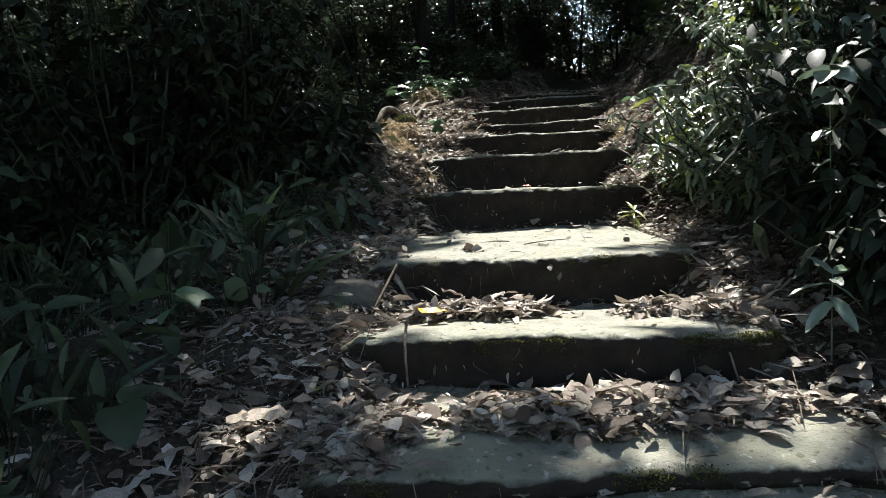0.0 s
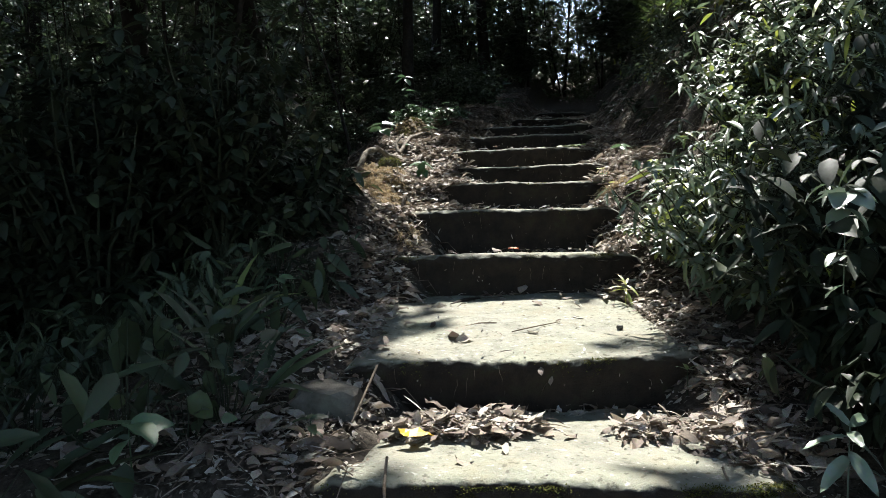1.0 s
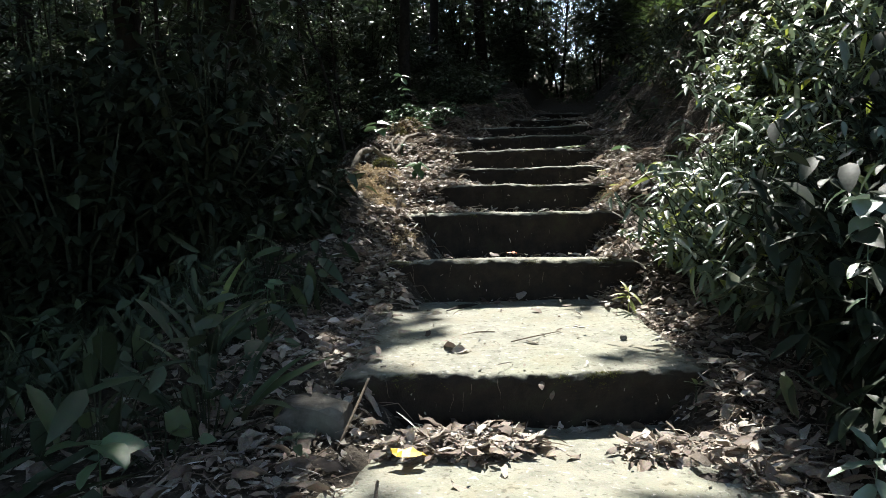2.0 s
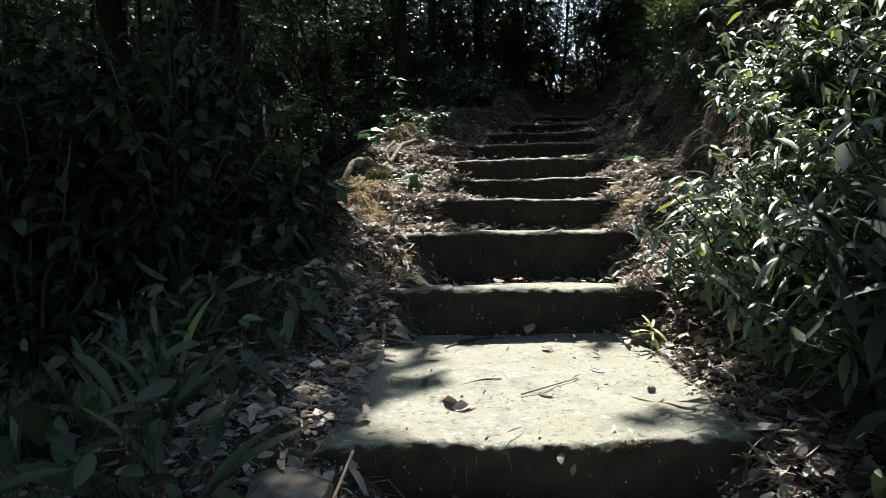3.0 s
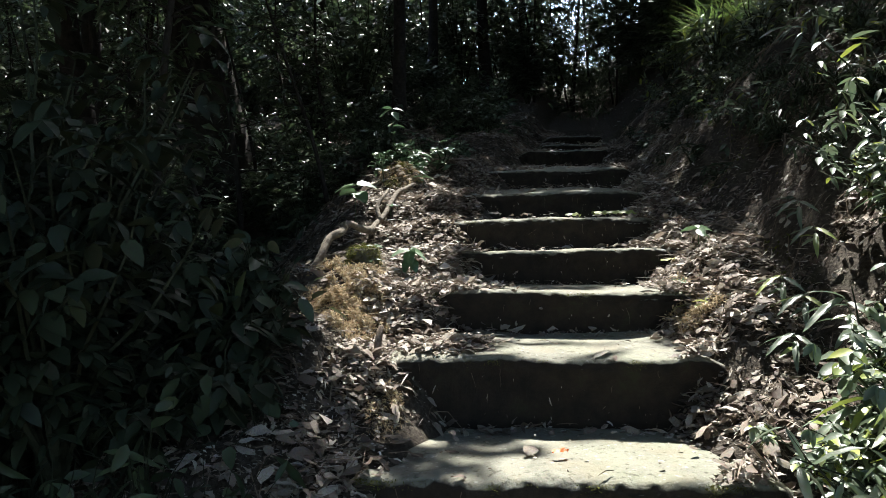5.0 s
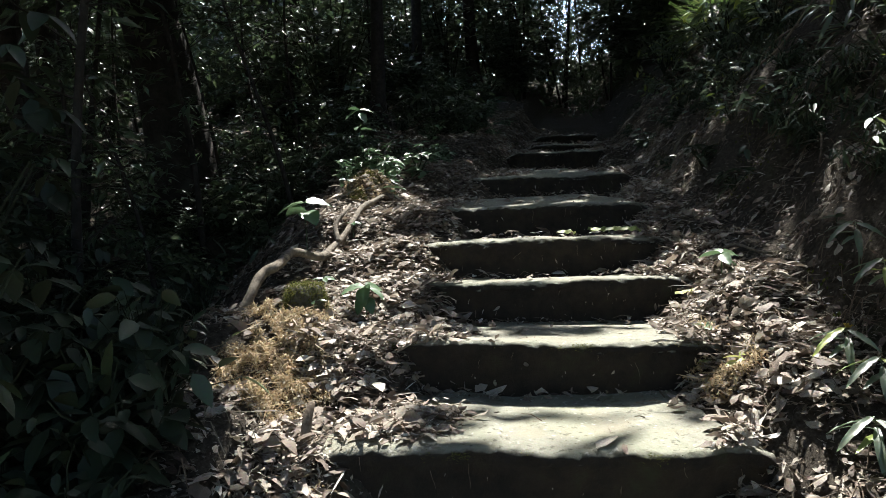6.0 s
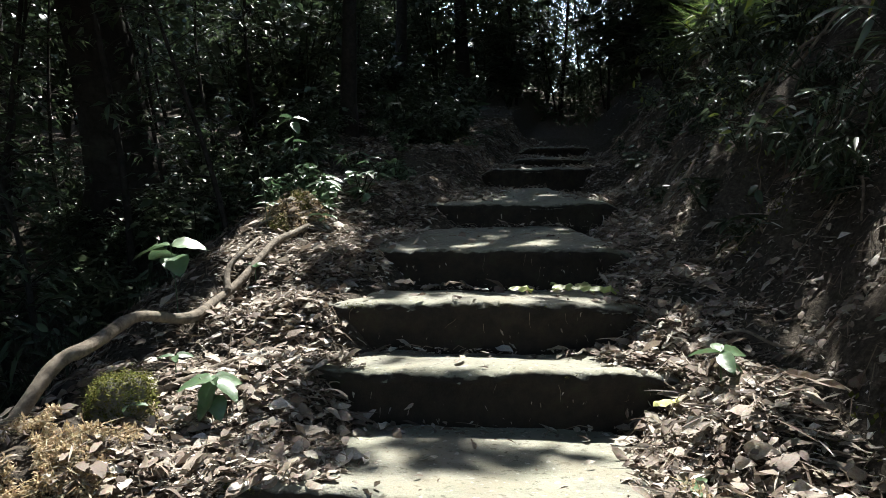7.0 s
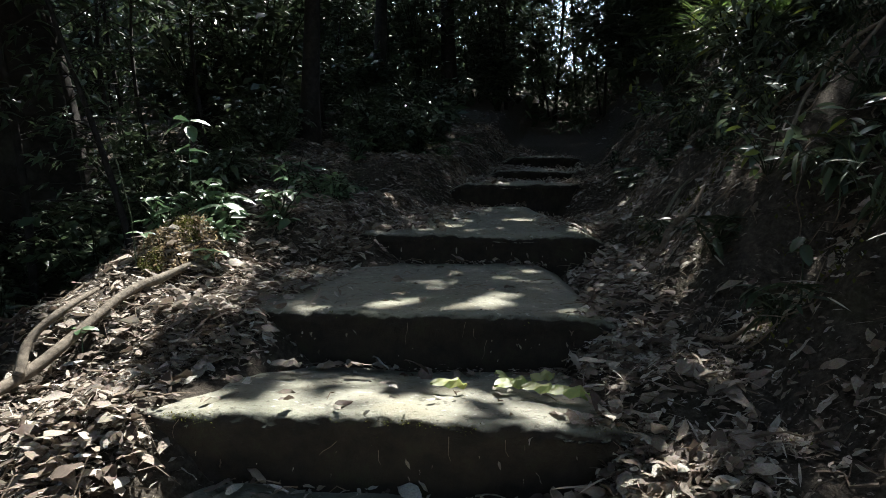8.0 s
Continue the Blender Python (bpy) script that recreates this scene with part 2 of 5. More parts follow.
def dry_leaf(seed, width, rows=(0.0, 0.14, 0.42, 0.74, 1.0)):
    """A withered leaf: blunt ends, uneven margins, rolled edges, a crumpled blade."""
    r = np.random.default_rng(seed)
    curl, bow, twist = r.uniform(-0.4, 1.1), r.uniform(-0.4, 0.5), r.uniform(-1.0, 1.0)
    full = r.uniform(0.62, 0.95)
    v, f = [], []
    for n, s in enumerate(rows):
        w = width * (math.sin(math.pi * s ** full) ** 0.6 if 0 < s < 1 else 0.05) / 2
        z = bow * (s - s * s) + r.uniform(-0.05, 0.05)
        a = twist * (s - 0.5)
        for side in (-1, 0, 1):
            y = side * w * r.uniform(0.66, 1.2) + r.uniform(-0.02, 0.02)
            h = curl * abs(y) * (1 + r.uniform(-0.6, 0.6)) + r.uniform(-0.05, 0.05)
            v.append((s + r.uniform(-0.03, 0.03), y * math.cos(a) - h * math.sin(a), z + y * math.sin(a) + h * math.cos(a)))
        if n:
            for c in (0, 1):
                p, q = 3 * (n - 1) + c, 3 * n + c
                f += [(p, p + 1, q + 1), (p, q + 1, q)]
    return np.array(v, float), np.array(f)


DRY_WIDTHS = (0.36, 0.5, 0.28, 0.58, 0.44, 0.18, 0.5, 0.34)
DRY = [dry_leaf(400 + n, w) for n, w in enumerate(DRY_WIDTHS)]
LARGE_DRY = [dry_leaf(430 + n, w, (0.0, 0.08, 0.2, 0.36, 0.54, 0.72, 0.88, 1.0)) for n, w in enumerate(DRY_WIDTHS)]
MID = leaf_shape(0.34, 0.2, 0.22, (0, 0.42, 1.0))
CRUMB = leaf_shape(0.16, 0.3, 0.4, (0, 0.5, 1.0))
FAR = (np.array([(0, 0, 0), (0.45, -0.27, 0.06), (0.45, 0.27, 0.06), (1, 0, -0.12)], float), np.array([(0, 2, 1), (1, 2, 3)]))
BIT = (np.array([(0, 0, 0), (0.4, -0.22, 0.08), (0.6, 0.2, 0.1), (1, 0.05, -0.05)], float), np.array([(0, 1, 2), (1, 3, 2)]))
# finer shapes for the leaves that are seen close by
FINE = {id(BROAD): fine_leaf(0.74, 0.3, 0.35, 0.68), id(OVATE): fine_leaf(0.48, 0.24, 0.4, 0.8), id(LANCE): fine_leaf(0.30, 0.24, 0.5, 0.85), id(SLIM): fine_leaf(0.17, 0.4, 0.5, 0.85)}
rng = np.random.default_rng(7)

# ---- the lie of the land ----
# steps: front edge y at the left and right end, top z, left x, right x
STEPS = [
    (0.85, 0.85, 0.40, -0.32, 1.05), (1.46, 1.44, 0.58, -0.36, 1.05), (2.03, 1.92, 0.765, -0.34, 0.98), (2.72, 2.68, 0.925, -0.33, 1.04),
    (4.08, 3.92, 1.195, -0.23, 1.15), (4.76, 4.55, 1.435, -0.16, 1.23), (5.43, 5.13, 1.62, -0.06, 1.35), (6.05, 5.86, 1.77, 0.16, 1.56),
    (6.50, 6.32, 1.945, 0.17, 1.58), (7.16, 6.95, 2.115, 0.33, 1.71), (8.46, 8.22, 2.33, 0.64, 1.99), (10.60, 10.75, 2.65, 1.38, 2.52),
    (12.1, 12.3, 2.82, 1.86, 2.86), (13.4, 13.6, 3.05, 2.2, 3.2),
]
SY = np.array([(a + b) / 2 for a, b, *_ in STEPS])
SZ = np.array([s[2] for s in STEPS])
# height of each tread at the foot of the next riser
BACK = [0.50, 0.60, 0.72, 0.955, 1.13, 1.405, 1.565, 1.725, 1.90, 2.15, 2.42, 2.70, 2.90, 3.1]
SXL, SXR = np.array([s[3] for s in STEPS]), np.array([s[4] for s in STEPS])


def ss(x, a=0.0, b=1.0):
    t = np.clip((np.asarray(x, float) - a) / (b - a), 0, 1)
    return t * t * (3 - 2 * t)


def wobble(x, y, scale, seed=0.0):
    """A cheap smooth unevenness between about -1 and 1."""
    x, y = x * scale + seed, y * scale - seed * 0.7
    return (np.sin(x * 1.7 + 1.3 * np.sin(y * 1.1 + seed)) + np.sin(y * 1.9 + 1.1 * np.sin(x * 1.3 - seed)) + np.sin((x + y) * 2.9 + seed) * 0.6) / 2.6


def edges(y):
    ye = np.clip(y, -3, 30)
    xl, xr = np.interp(ye, SY, SXL), np.interp(ye, SY, SXR)
    more = np.maximum(ye - SY[-1], 0) * 0.22
    return xl + more, xr + more


def ramp_z(y):
    """Height along the sides of the path: the steps' rises, smoothed out by drifted litter."""
    z = np.full(np.shape(y), SZ[0]) + np.minimum(np.asarray(y, float) - SY[0], 0) * 0.22
    for k in range(1, len(SY)):
        w = min(0.24, 0.4 * (SY[k] - SY[k - 1]))
        z = z + (SZ[k] - SZ[k - 1]) * ss(y, SY[k] - w, SY[k] + w * 0.9)
    return z + np.clip(np.asarray(y, float) - SY[-1] - 0.4, 0, 14) * 0.20


def under_z(y):
    z = np.full(np.shape(y), SZ[0]) + np.minimum(np.asarray(y, float) - SY[0], 0) * 0.22
    for k in range(1, len(SY)):
        z = z + (SZ[k] - SZ[k - 1]) * ss(y, SY[k] + 0.12, SY[k] + 0.2)
    z = z - 0.07 * (np.asarray(y) < 8.2)
    return z + np.clip(np.asarray(y, float) - SY[-1] - 0.4, 0, 14) * 0.20


def land(x, y):
    x, y = np.asarray(x, float), np.asarray(y, float)
    xl, xr = edges(y)
    out = ramp_z(y)
    r, l = x - xr, xl - x
    # steep bank beside the path's right edge
    steep = 0.45 + 0.70 * ss(y, 1.5, 4.0)
    shelf = np.interp(y, (3.5, 4.8, 6.3, 7.6), (0.22, 0.46, 0.44, 0.22))
    steep = steep * (1 + 0.9 * (shelf - 0.22))
    soft = np.maximum(r - shelf, 0)
    drift = np.interp(y, (3.4, 4.6, 5.9, 6.7), (0.06, 0.19, 0.2, 0.06))
    out = out + drift * ss(r, -0.06, 0.24) + steep * (np.minimum(soft, 1.1) + 0.55 * np.clip(soft - 1.1, 0, 2.5) + 0.15 * np.clip(soft - 3.6, 0, 12))
    # clods, small ledges and a hollow in the bank
    out = out + ss(r, 0.25, 0.8) * (1 - ss(r, 4, 6)) * (0.05 * wobble(x, y, 5.0, 3.0) + 0.045 * wobble(x, y, 11.0, 1.5) + 0.022 * wobble(x, y, 24.0, 6.0))
    out = out - 0.2 * np.exp(-((x - 2.36) / 0.2) ** 2 - ((y - 6.8) / 0.22) ** 2)
    # low rim on the other side, then the hillside drops away
    rim = np.interp(y, (3.2, 4.8, 5.6, 6.2, 7.0, 7.6, 8.2, 10, 12.5, 16), (0.03, 0.13, 0.10, -0.05, -0.08, 0.0, 0.1, 0.2, 0.3, 0.4))
    out = out + rim * ss(l, 0.05, 0.4)
    out = out + 0.22 * np.exp(-((x + 0.19) / 0.2) ** 2 - ((y - 8.05) / 0.33) ** 2)
    drop = np.interp(y, (2.5, 4.5, 9, 12, 15), (0.12, 0.7, 0.85, 0.45, 0.1))
    edge_l = np.interp(y, (4, 6, 9, 12), (0.75, 0.75, 1.15, 2.4))
    out = out - drop * (np.clip(l - edge_l, 0, 2.2) + 0.25 * np.clip(l - edge_l - 2.2, 0, 14))
    # added wooded hills block view and side sky, lower ahead where the sky shows
    far = np.hypot(x - 1, y - 5)
    turn = np.arctan2(x - 1, y - 5)
    gap = ss(np.abs(turn - radians(15)), radians(9), radians(24))
    out = out + (ss(far, 20, 52) * 14) * (0.06 + 0.94 * gap) + ss(far, 60, 300) * 20 * gap
    side = np.maximum(r, l)
    out = out + wobble(x, y, 6.0) * 0.018 * ss(side, -0.1, 0.3) + wobble(x, y, 1.6, 2.0) * 0.09 * ss(side, 0.2, 1.5) + wobble(x, y, 17.0, 1.0) * 0.008
    inside = ss(-l, 0.04, 0.36) * ss(-r, 0.03, 0.26) * (y < 15) * (y > -2)
    return out * (1 - inside) + (under_z(y) - 0.07) * inside


def front_y(k, x):
    yl, yr, z, xl, xr = STEPS[k]
    u = (x - xl) / (xr - xl)
    return yl + (yr - yl) * u - 0.02 * np.sin(np.pi * np.clip(u, 0, 1)) + 0.012 * np.sin(9 * u + k * 2.1) + 0.006 * np.sin(23 * u + k)


def tread_z(k, x, y):
    depth = (STEPS[k + 1][0] if k + 1 < len(STEPS) else STEPS[k][0] + 1.0) - STEPS[k][0]
    back = (BACK[k] - STEPS[k][2]) * np.clip((y - front_y(k, x) - 0.05) / (depth - 0.1), 0, 1.3)
    return STEPS[k][2] + back + 0.008 * wobble(x, y, 3.0, k * 1.7) + 0.006 * wobble(x, y, 9.0, k)


def top(x, y):
    """The surface that things lie on: land or the treads."""
    x, y = np.asarray(x, float), np.asarray(y, float)
    z = land(x, y)
    for k, (yl, yr, sz, xl, xr) in enumerate(STEPS):
        back = STEPS[k + 1][0] + 0.1 if k + 1 < len(STEPS) else yl + 0.9
        on = (x > xl) & (x < xr) & (y > front_y(k, x) + 0.01) & (y < back)
        z = np.where(on, np.maximum(z, tread_z(k, x, y)), z)
    return z


def axis(lo, hi, step, out_lo, out_hi):
    core = np.arange(lo, hi + step / 2, step)
    grow = np.cumsum(step * 1.16 ** np.arange(1, 60))
    a, b = lo - grow, hi + grow
    return np.concatenate([a[a > out_lo][::-1], core, b[b < out_hi]])


gx, gy = axis(-2.0, 4.4, 0.055, -420, 420), axis(0.4, 14.2, 0.055, -420, 420)
X, Y = np.meshgrid(gx, gy, indexing="ij")
ii, jj = np.meshgrid(np.arange(len(gx) - 1), np.arange(len(gy) - 1), indexing="ij")
idx = lambda i, j: i * len(gy) + j
ground = Geo().add(np.stack([X, Y, land(X, Y)], -1).reshape(-1, 3), (), np.stack([idx(ii, jj), idx(ii + 1, jj), idx(ii + 1, jj + 1), idx(ii, jj + 1)], -1).reshape(-1, 4))
tagged(part("ground", ground, SOIL, smooth=True), "dark brown forest soil rising in a bank beside the steps", "ground", kind="structure")


# ---- the steps ----
def stone_step(k):
    yl, yr, z, xl, xr = STEPS[k]
    depth = (STEPS[k + 1][0] - yl + 0.25) if k + 1 < len(STEPS) else 1.0
    low = (BACK[k - 1] if k else z - 0.2) - 0.10
    xs = np.linspace(xl - 0.10, xr + 0.08, 130)
    h = z - low
    # profile: up the riser, round the worn nose, back over the tread
    prof = [(0.03, -h), (0.026, -h * 0.8), (0.022, -h * 0.6), (0.02, -h * 0.45), (0.012, -h * 0.3), (0.004, -0.06), (0.0, -0.045), (0.0, -0.033)]
    prof += [(0.03 - 0.03 * math.cos(a), -0.03 + 0.03 * math.sin(a)) for a in np.linspace(0.25, math.pi / 2, 5)]
    prof += [(0.03 + s, 0) for s in np.linspace(0.015, depth, max(14, int(depth / 0.03)))]
    prof = np.array(prof)
    XX = np.repeat(xs[:, None], len(prof), 1)
    F = front_y(k, XX)
    D, H = np.repeat(prof[None, :, 0], len(xs), 0), np.repeat(prof[None, :, 1], len(xs), 0)
    near = np.exp(-D / 0.08)
    YY = F + D + near * (0.006 * wobble(XX, H * 2, 14.0, k) + 0.006 * wobble(XX, H * 3, 37.0, k + 3) + 0.004 * wobble(XX, H * 2, 83.0, k + 5))
    ZZ = H + np.where(H > -0.04, tread_z(k, XX, YY) + 0.0018 * wobble(XX, YY, 41.0, k) - near * (0.004 + 0.004 * wobble(XX, YY * 0, 5.0, k * 3.3) + 0.006 * np.maximum(wobble(XX, YY * 2, 31.0, k), 0) + 0.004 * wobble(XX, YY * 2, 71.0, k)), z)
    # ends crumble away
    end = np.clip(np.minimum(XX - xl, xr - XX) / 0.10, -1, 1)
    ZZ = ZZ - 0.05 * np.clip(0.35 - end, 0, 1.3) * (H > -0.05)
    YY = YY + 0.08 * np.clip(0.2 - end, 0, 1.2) ** 2
    n, m = XX.shape
    i, j = np.meshgrid(np.arange(n - 1), np.arange(m - 1), indexing="ij")
    q = np.stack([i * m + j, (i + 1) * m + j, (i + 1) * m + j + 1, i * m + j + 1], -1).reshape(-1, 4)
    top_v = np.stack([XX, YY, ZZ], -1).reshape(-1, 3)
    g = Geo().add(top_v, (), q)
    # underside and sides close the block
    low_v = top_v.copy()
    low_v[:, 2] = low - 0.02
    rim = np.concatenate([np.arange(n) * m, (n - 1) * m + np.arange(1, m), np.arange(n - 2, -1, -1) * m + m - 1, np.arange(m - 2, 0, -1)])
    c = len(rim)
    skirt = np.concatenate([top_v[rim], low_v[rim]])
    a = np.arange(c)
    b = (a + 1) % c
    g.add(skirt, [(c + t, c, c + t + 1) for t in range(1, c - 1)], np.stack([b, a, a + c, b + c], -1))
    words = "worn grey stone step with a rounded mossy nose"
    if k >= 10:
        words = "shaded grey stone step half buried in dead leaves"
    elif k == 3:
        words = "broad pale stone step, bare and sunlit"
    elif k in (1, 2):
        words = "worn grey stone step with a heap of dead leaves"
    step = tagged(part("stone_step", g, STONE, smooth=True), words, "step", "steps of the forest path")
    # cushions of moss along the nose
    r = np.random.default_rng(300 + k)
    mx = r.uniform(xl, xr, 14000 if k in (1, 2, 3, 5) else 6000 if k < 8 else 1500)
    mx = mx[wobble(mx, mx * 0 + k, 6.0, k * 1.3) + 0.5 * wobble(mx, mx * 0, 19.0, k) > (0.35 if k in (1, 2, 3, 5) else 0.62) + r.normal(0, 0.2, len(mx))]
    down = np.abs(r.normal(0, 0.013 if k > 3 else 0.022, len(mx)))
    my = front_y(k, mx) + np.where(down < 0.018, r.uniform(-0.002, 0.03, len(mx)), 0.004) + 0.010 * wobble(mx, -down * 2, 14.0, k)
    moss = Geo().leaves(FAR, np.stack([mx, my, z - 0.010 - down], -1), r.normal(-1.57, 0.8, len(mx)), r.normal(0.5, 0.5, len(mx)), 0, r.uniform(0.004, 0.010, len(mx)))
    tagged(part("moss", moss, MOSS, step, "olive-green moss"), kind="stuff")
    if 0 < k < 10:
        hair = Geo()
        for _ in range(5):
            hx, hz, long = r.uniform(xl + 0.05, xr - 0.05), z - r.uniform(0.02, 0.10), r.uniform(0.02, 0.09)
            t = np.linspace(0, 1, 4)
            px = hx + r.normal(0, 0.015) * t + r.normal(0, 0.003, 4)
            hair.tube(np.stack([px, front_y(k, px) - 0.004 - 0.008 * np.sin(t * 3), np.maximum(hz - long * t, low + 0.11)], -1), np.linspace(0.0011, 0.0005, 4), 3)
        tagged(part("rootlet", hair, TWIG, step, "thin dry rootlets hanging on the riser"), kind="stuff")
    return step


for k in range(len(STEPS)):
    stone_step(k)

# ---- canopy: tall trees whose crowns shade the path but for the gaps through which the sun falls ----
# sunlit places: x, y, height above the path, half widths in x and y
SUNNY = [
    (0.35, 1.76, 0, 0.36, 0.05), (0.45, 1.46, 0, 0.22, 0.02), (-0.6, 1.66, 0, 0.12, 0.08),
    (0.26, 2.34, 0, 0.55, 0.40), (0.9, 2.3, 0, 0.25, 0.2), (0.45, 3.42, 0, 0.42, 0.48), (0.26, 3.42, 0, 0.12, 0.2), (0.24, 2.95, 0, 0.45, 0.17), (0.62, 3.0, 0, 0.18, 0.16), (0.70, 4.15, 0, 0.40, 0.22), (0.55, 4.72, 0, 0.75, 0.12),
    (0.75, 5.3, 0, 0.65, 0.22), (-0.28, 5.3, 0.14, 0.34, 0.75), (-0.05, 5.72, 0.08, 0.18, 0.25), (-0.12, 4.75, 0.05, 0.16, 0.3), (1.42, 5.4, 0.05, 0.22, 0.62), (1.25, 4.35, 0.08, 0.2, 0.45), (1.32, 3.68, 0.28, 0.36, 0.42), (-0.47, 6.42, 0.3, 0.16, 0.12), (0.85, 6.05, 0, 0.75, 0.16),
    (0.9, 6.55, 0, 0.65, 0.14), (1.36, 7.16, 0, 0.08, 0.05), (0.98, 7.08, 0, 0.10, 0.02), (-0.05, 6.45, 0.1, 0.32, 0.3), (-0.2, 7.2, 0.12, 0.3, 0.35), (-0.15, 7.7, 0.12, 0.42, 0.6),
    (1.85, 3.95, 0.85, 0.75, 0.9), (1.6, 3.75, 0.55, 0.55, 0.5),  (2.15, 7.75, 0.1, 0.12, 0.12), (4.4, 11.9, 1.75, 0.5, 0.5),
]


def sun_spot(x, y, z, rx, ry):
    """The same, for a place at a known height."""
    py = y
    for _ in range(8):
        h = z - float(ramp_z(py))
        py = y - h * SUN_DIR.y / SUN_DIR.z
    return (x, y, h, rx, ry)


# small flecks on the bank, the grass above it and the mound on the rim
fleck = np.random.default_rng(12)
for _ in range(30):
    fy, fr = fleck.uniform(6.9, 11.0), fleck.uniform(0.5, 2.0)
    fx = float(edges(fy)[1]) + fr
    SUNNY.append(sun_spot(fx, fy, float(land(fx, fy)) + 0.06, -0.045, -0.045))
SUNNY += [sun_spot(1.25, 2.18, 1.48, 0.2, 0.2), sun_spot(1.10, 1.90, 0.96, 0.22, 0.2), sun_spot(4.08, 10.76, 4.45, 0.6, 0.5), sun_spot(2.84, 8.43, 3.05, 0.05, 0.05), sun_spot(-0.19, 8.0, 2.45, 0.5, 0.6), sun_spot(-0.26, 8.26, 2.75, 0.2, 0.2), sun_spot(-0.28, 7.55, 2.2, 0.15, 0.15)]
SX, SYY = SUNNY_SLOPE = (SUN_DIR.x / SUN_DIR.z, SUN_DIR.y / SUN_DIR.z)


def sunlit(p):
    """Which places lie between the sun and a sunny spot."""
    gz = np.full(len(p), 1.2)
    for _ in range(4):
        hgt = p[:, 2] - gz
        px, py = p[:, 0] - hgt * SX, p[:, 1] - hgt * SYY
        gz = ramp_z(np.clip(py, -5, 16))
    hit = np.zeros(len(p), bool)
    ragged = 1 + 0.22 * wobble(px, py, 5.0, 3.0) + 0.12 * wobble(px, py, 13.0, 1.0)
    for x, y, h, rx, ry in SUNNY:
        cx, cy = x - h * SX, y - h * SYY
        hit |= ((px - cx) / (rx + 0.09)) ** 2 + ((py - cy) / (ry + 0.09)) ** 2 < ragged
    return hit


def tall_tree(x, y, radius, height, lean, crown_leaves):
    base = float(land(x, y))
    tree = new("tree")
    tree.location = (x, y, base)
    s = np.linspace(0, 1, 12)
    bend = rng.uniform(-0.25, 0.25, 2)
    line = np.stack([lean[0] * s * height + bend[0] * np.sin(s * 5), lean[1] * s * height + bend[1] * np.sin(s * 4), s * height - 0.15], -1)
    rad = radius * (1 - 0.6 * s) + radius * 0.7 * np.exp(-s * 22)
    g = Geo().tube(line, rad, 12)
    part("trunk", g, BARK, tree, smooth=True)
    for i in range(5):
        at = rng.uniform(0.55, 0.95)
        start = line[int(at * 11)]
        a = rng.uniform(0, 2 * np.pi)
        t = np.linspace(0, 1, 6)[:, None]
        tip = np.array([np.cos(a) * 2.4, np.sin(a) * 2.4, 1.4])
        part("limb", Geo().tube(start + t * tip + np.array([0, 0, 0.3]) * np.sin(t * 3), np.linspace(radius * 0.35, 0.015, 6), 6), BARK, tree, smooth=True)
    c = Geo().leaves(FAR, crown_leaves - np.array([x, y, base]), rng.uniform(0, 6.28, len(crown_leaves)), rng.normal(-0.1, 0.45, len(crown_leaves)), rng.normal(0, 0.5, len(crown_leaves)), rng.uniform(0.18, 0.34, len(crown_leaves)))
    tagged(part("crown", c, CANOPY, tree), kind="stuff")
    return tagged(tree, "tall dark-barked forest tree with a dense green crown", "tree", "trees of the forest")


TREES = [(-3.0, 12.0, 0.46, -0.15), (-4.0, 10.6, 0.2, -0.1), (-2.1, 14.5, 0.14, 0.02), (0.2, 16.5, 0.12, 0.01), (1.6, 18.0, 0.16, 0.0), (-5.2, 7.4, 0.16, -0.03), (-5.6, 13.4, 0.2, 0.03),
         (-6.5, 3.4, 0.2, 0.02), (-4.0, 5.2, 0.13, -0.04), (-7.5, 10, 0.2, 0.0), (-3.2, 18, 0.2, 0.02), (4.0, 19.5, 0.035, 0.07), (4.9, 21.0, 0.03, -0.06), (3.3, 21.5, 0.04, 0.04), (4.4, 16.8, 0.022, -0.03), (5.6, 17.0, 0.13, -0.05), (6.4, 12.5, 0.17, 0.03), (5.2, 8.2, 0.16, -0.04),
         (4.6, 4.2, 0.15, 0.03), (4.4, 0.6, 0.18, 0.0), (-3.8, 0.4, 0.17, 0.02), (-2.6, -3.5, 0.2, 0.0), (2.9, -3.8, 0.2, 0.0), (7.6, 6.4, 0.18, 0.0), (8.2, 15.5, 0.15, 0.0), (-9.5, 6, 0.2, 0.0), (-9, 15.5, 0.2, 0.0), (3.2, 23.5, 0.12, 0.02), (7.0, 22, 0.14, 0.0), (-6.4, 20, 0.18, 0.0), (-9, -2, 0.2, 0.0), (9, -3, 0.2, 0.0), (-1, -8.5, 0.2, 0.0), (5, -10, 0.2, 0.0), (12, 3, 0.2, 0.0), (-0.4, 12.8, 0.11, 0.0)]
N = 224000
cp = np.stack([rng.uniform(-17, 18, N), rng.uniform(-14, 25, N), rng.uniform(0, 1, N)], -1)
cp[:, 2] = 6.4 + 3.8 * cp[:, 2] + 0.10 * np.clip(cp[:, 1], 0, 25) + 0.5 * wobble(cp[:, 0], cp[:, 1], 0.8) - 0.2 * np.clip(-cp[:, 1] - 6, 0, 8)
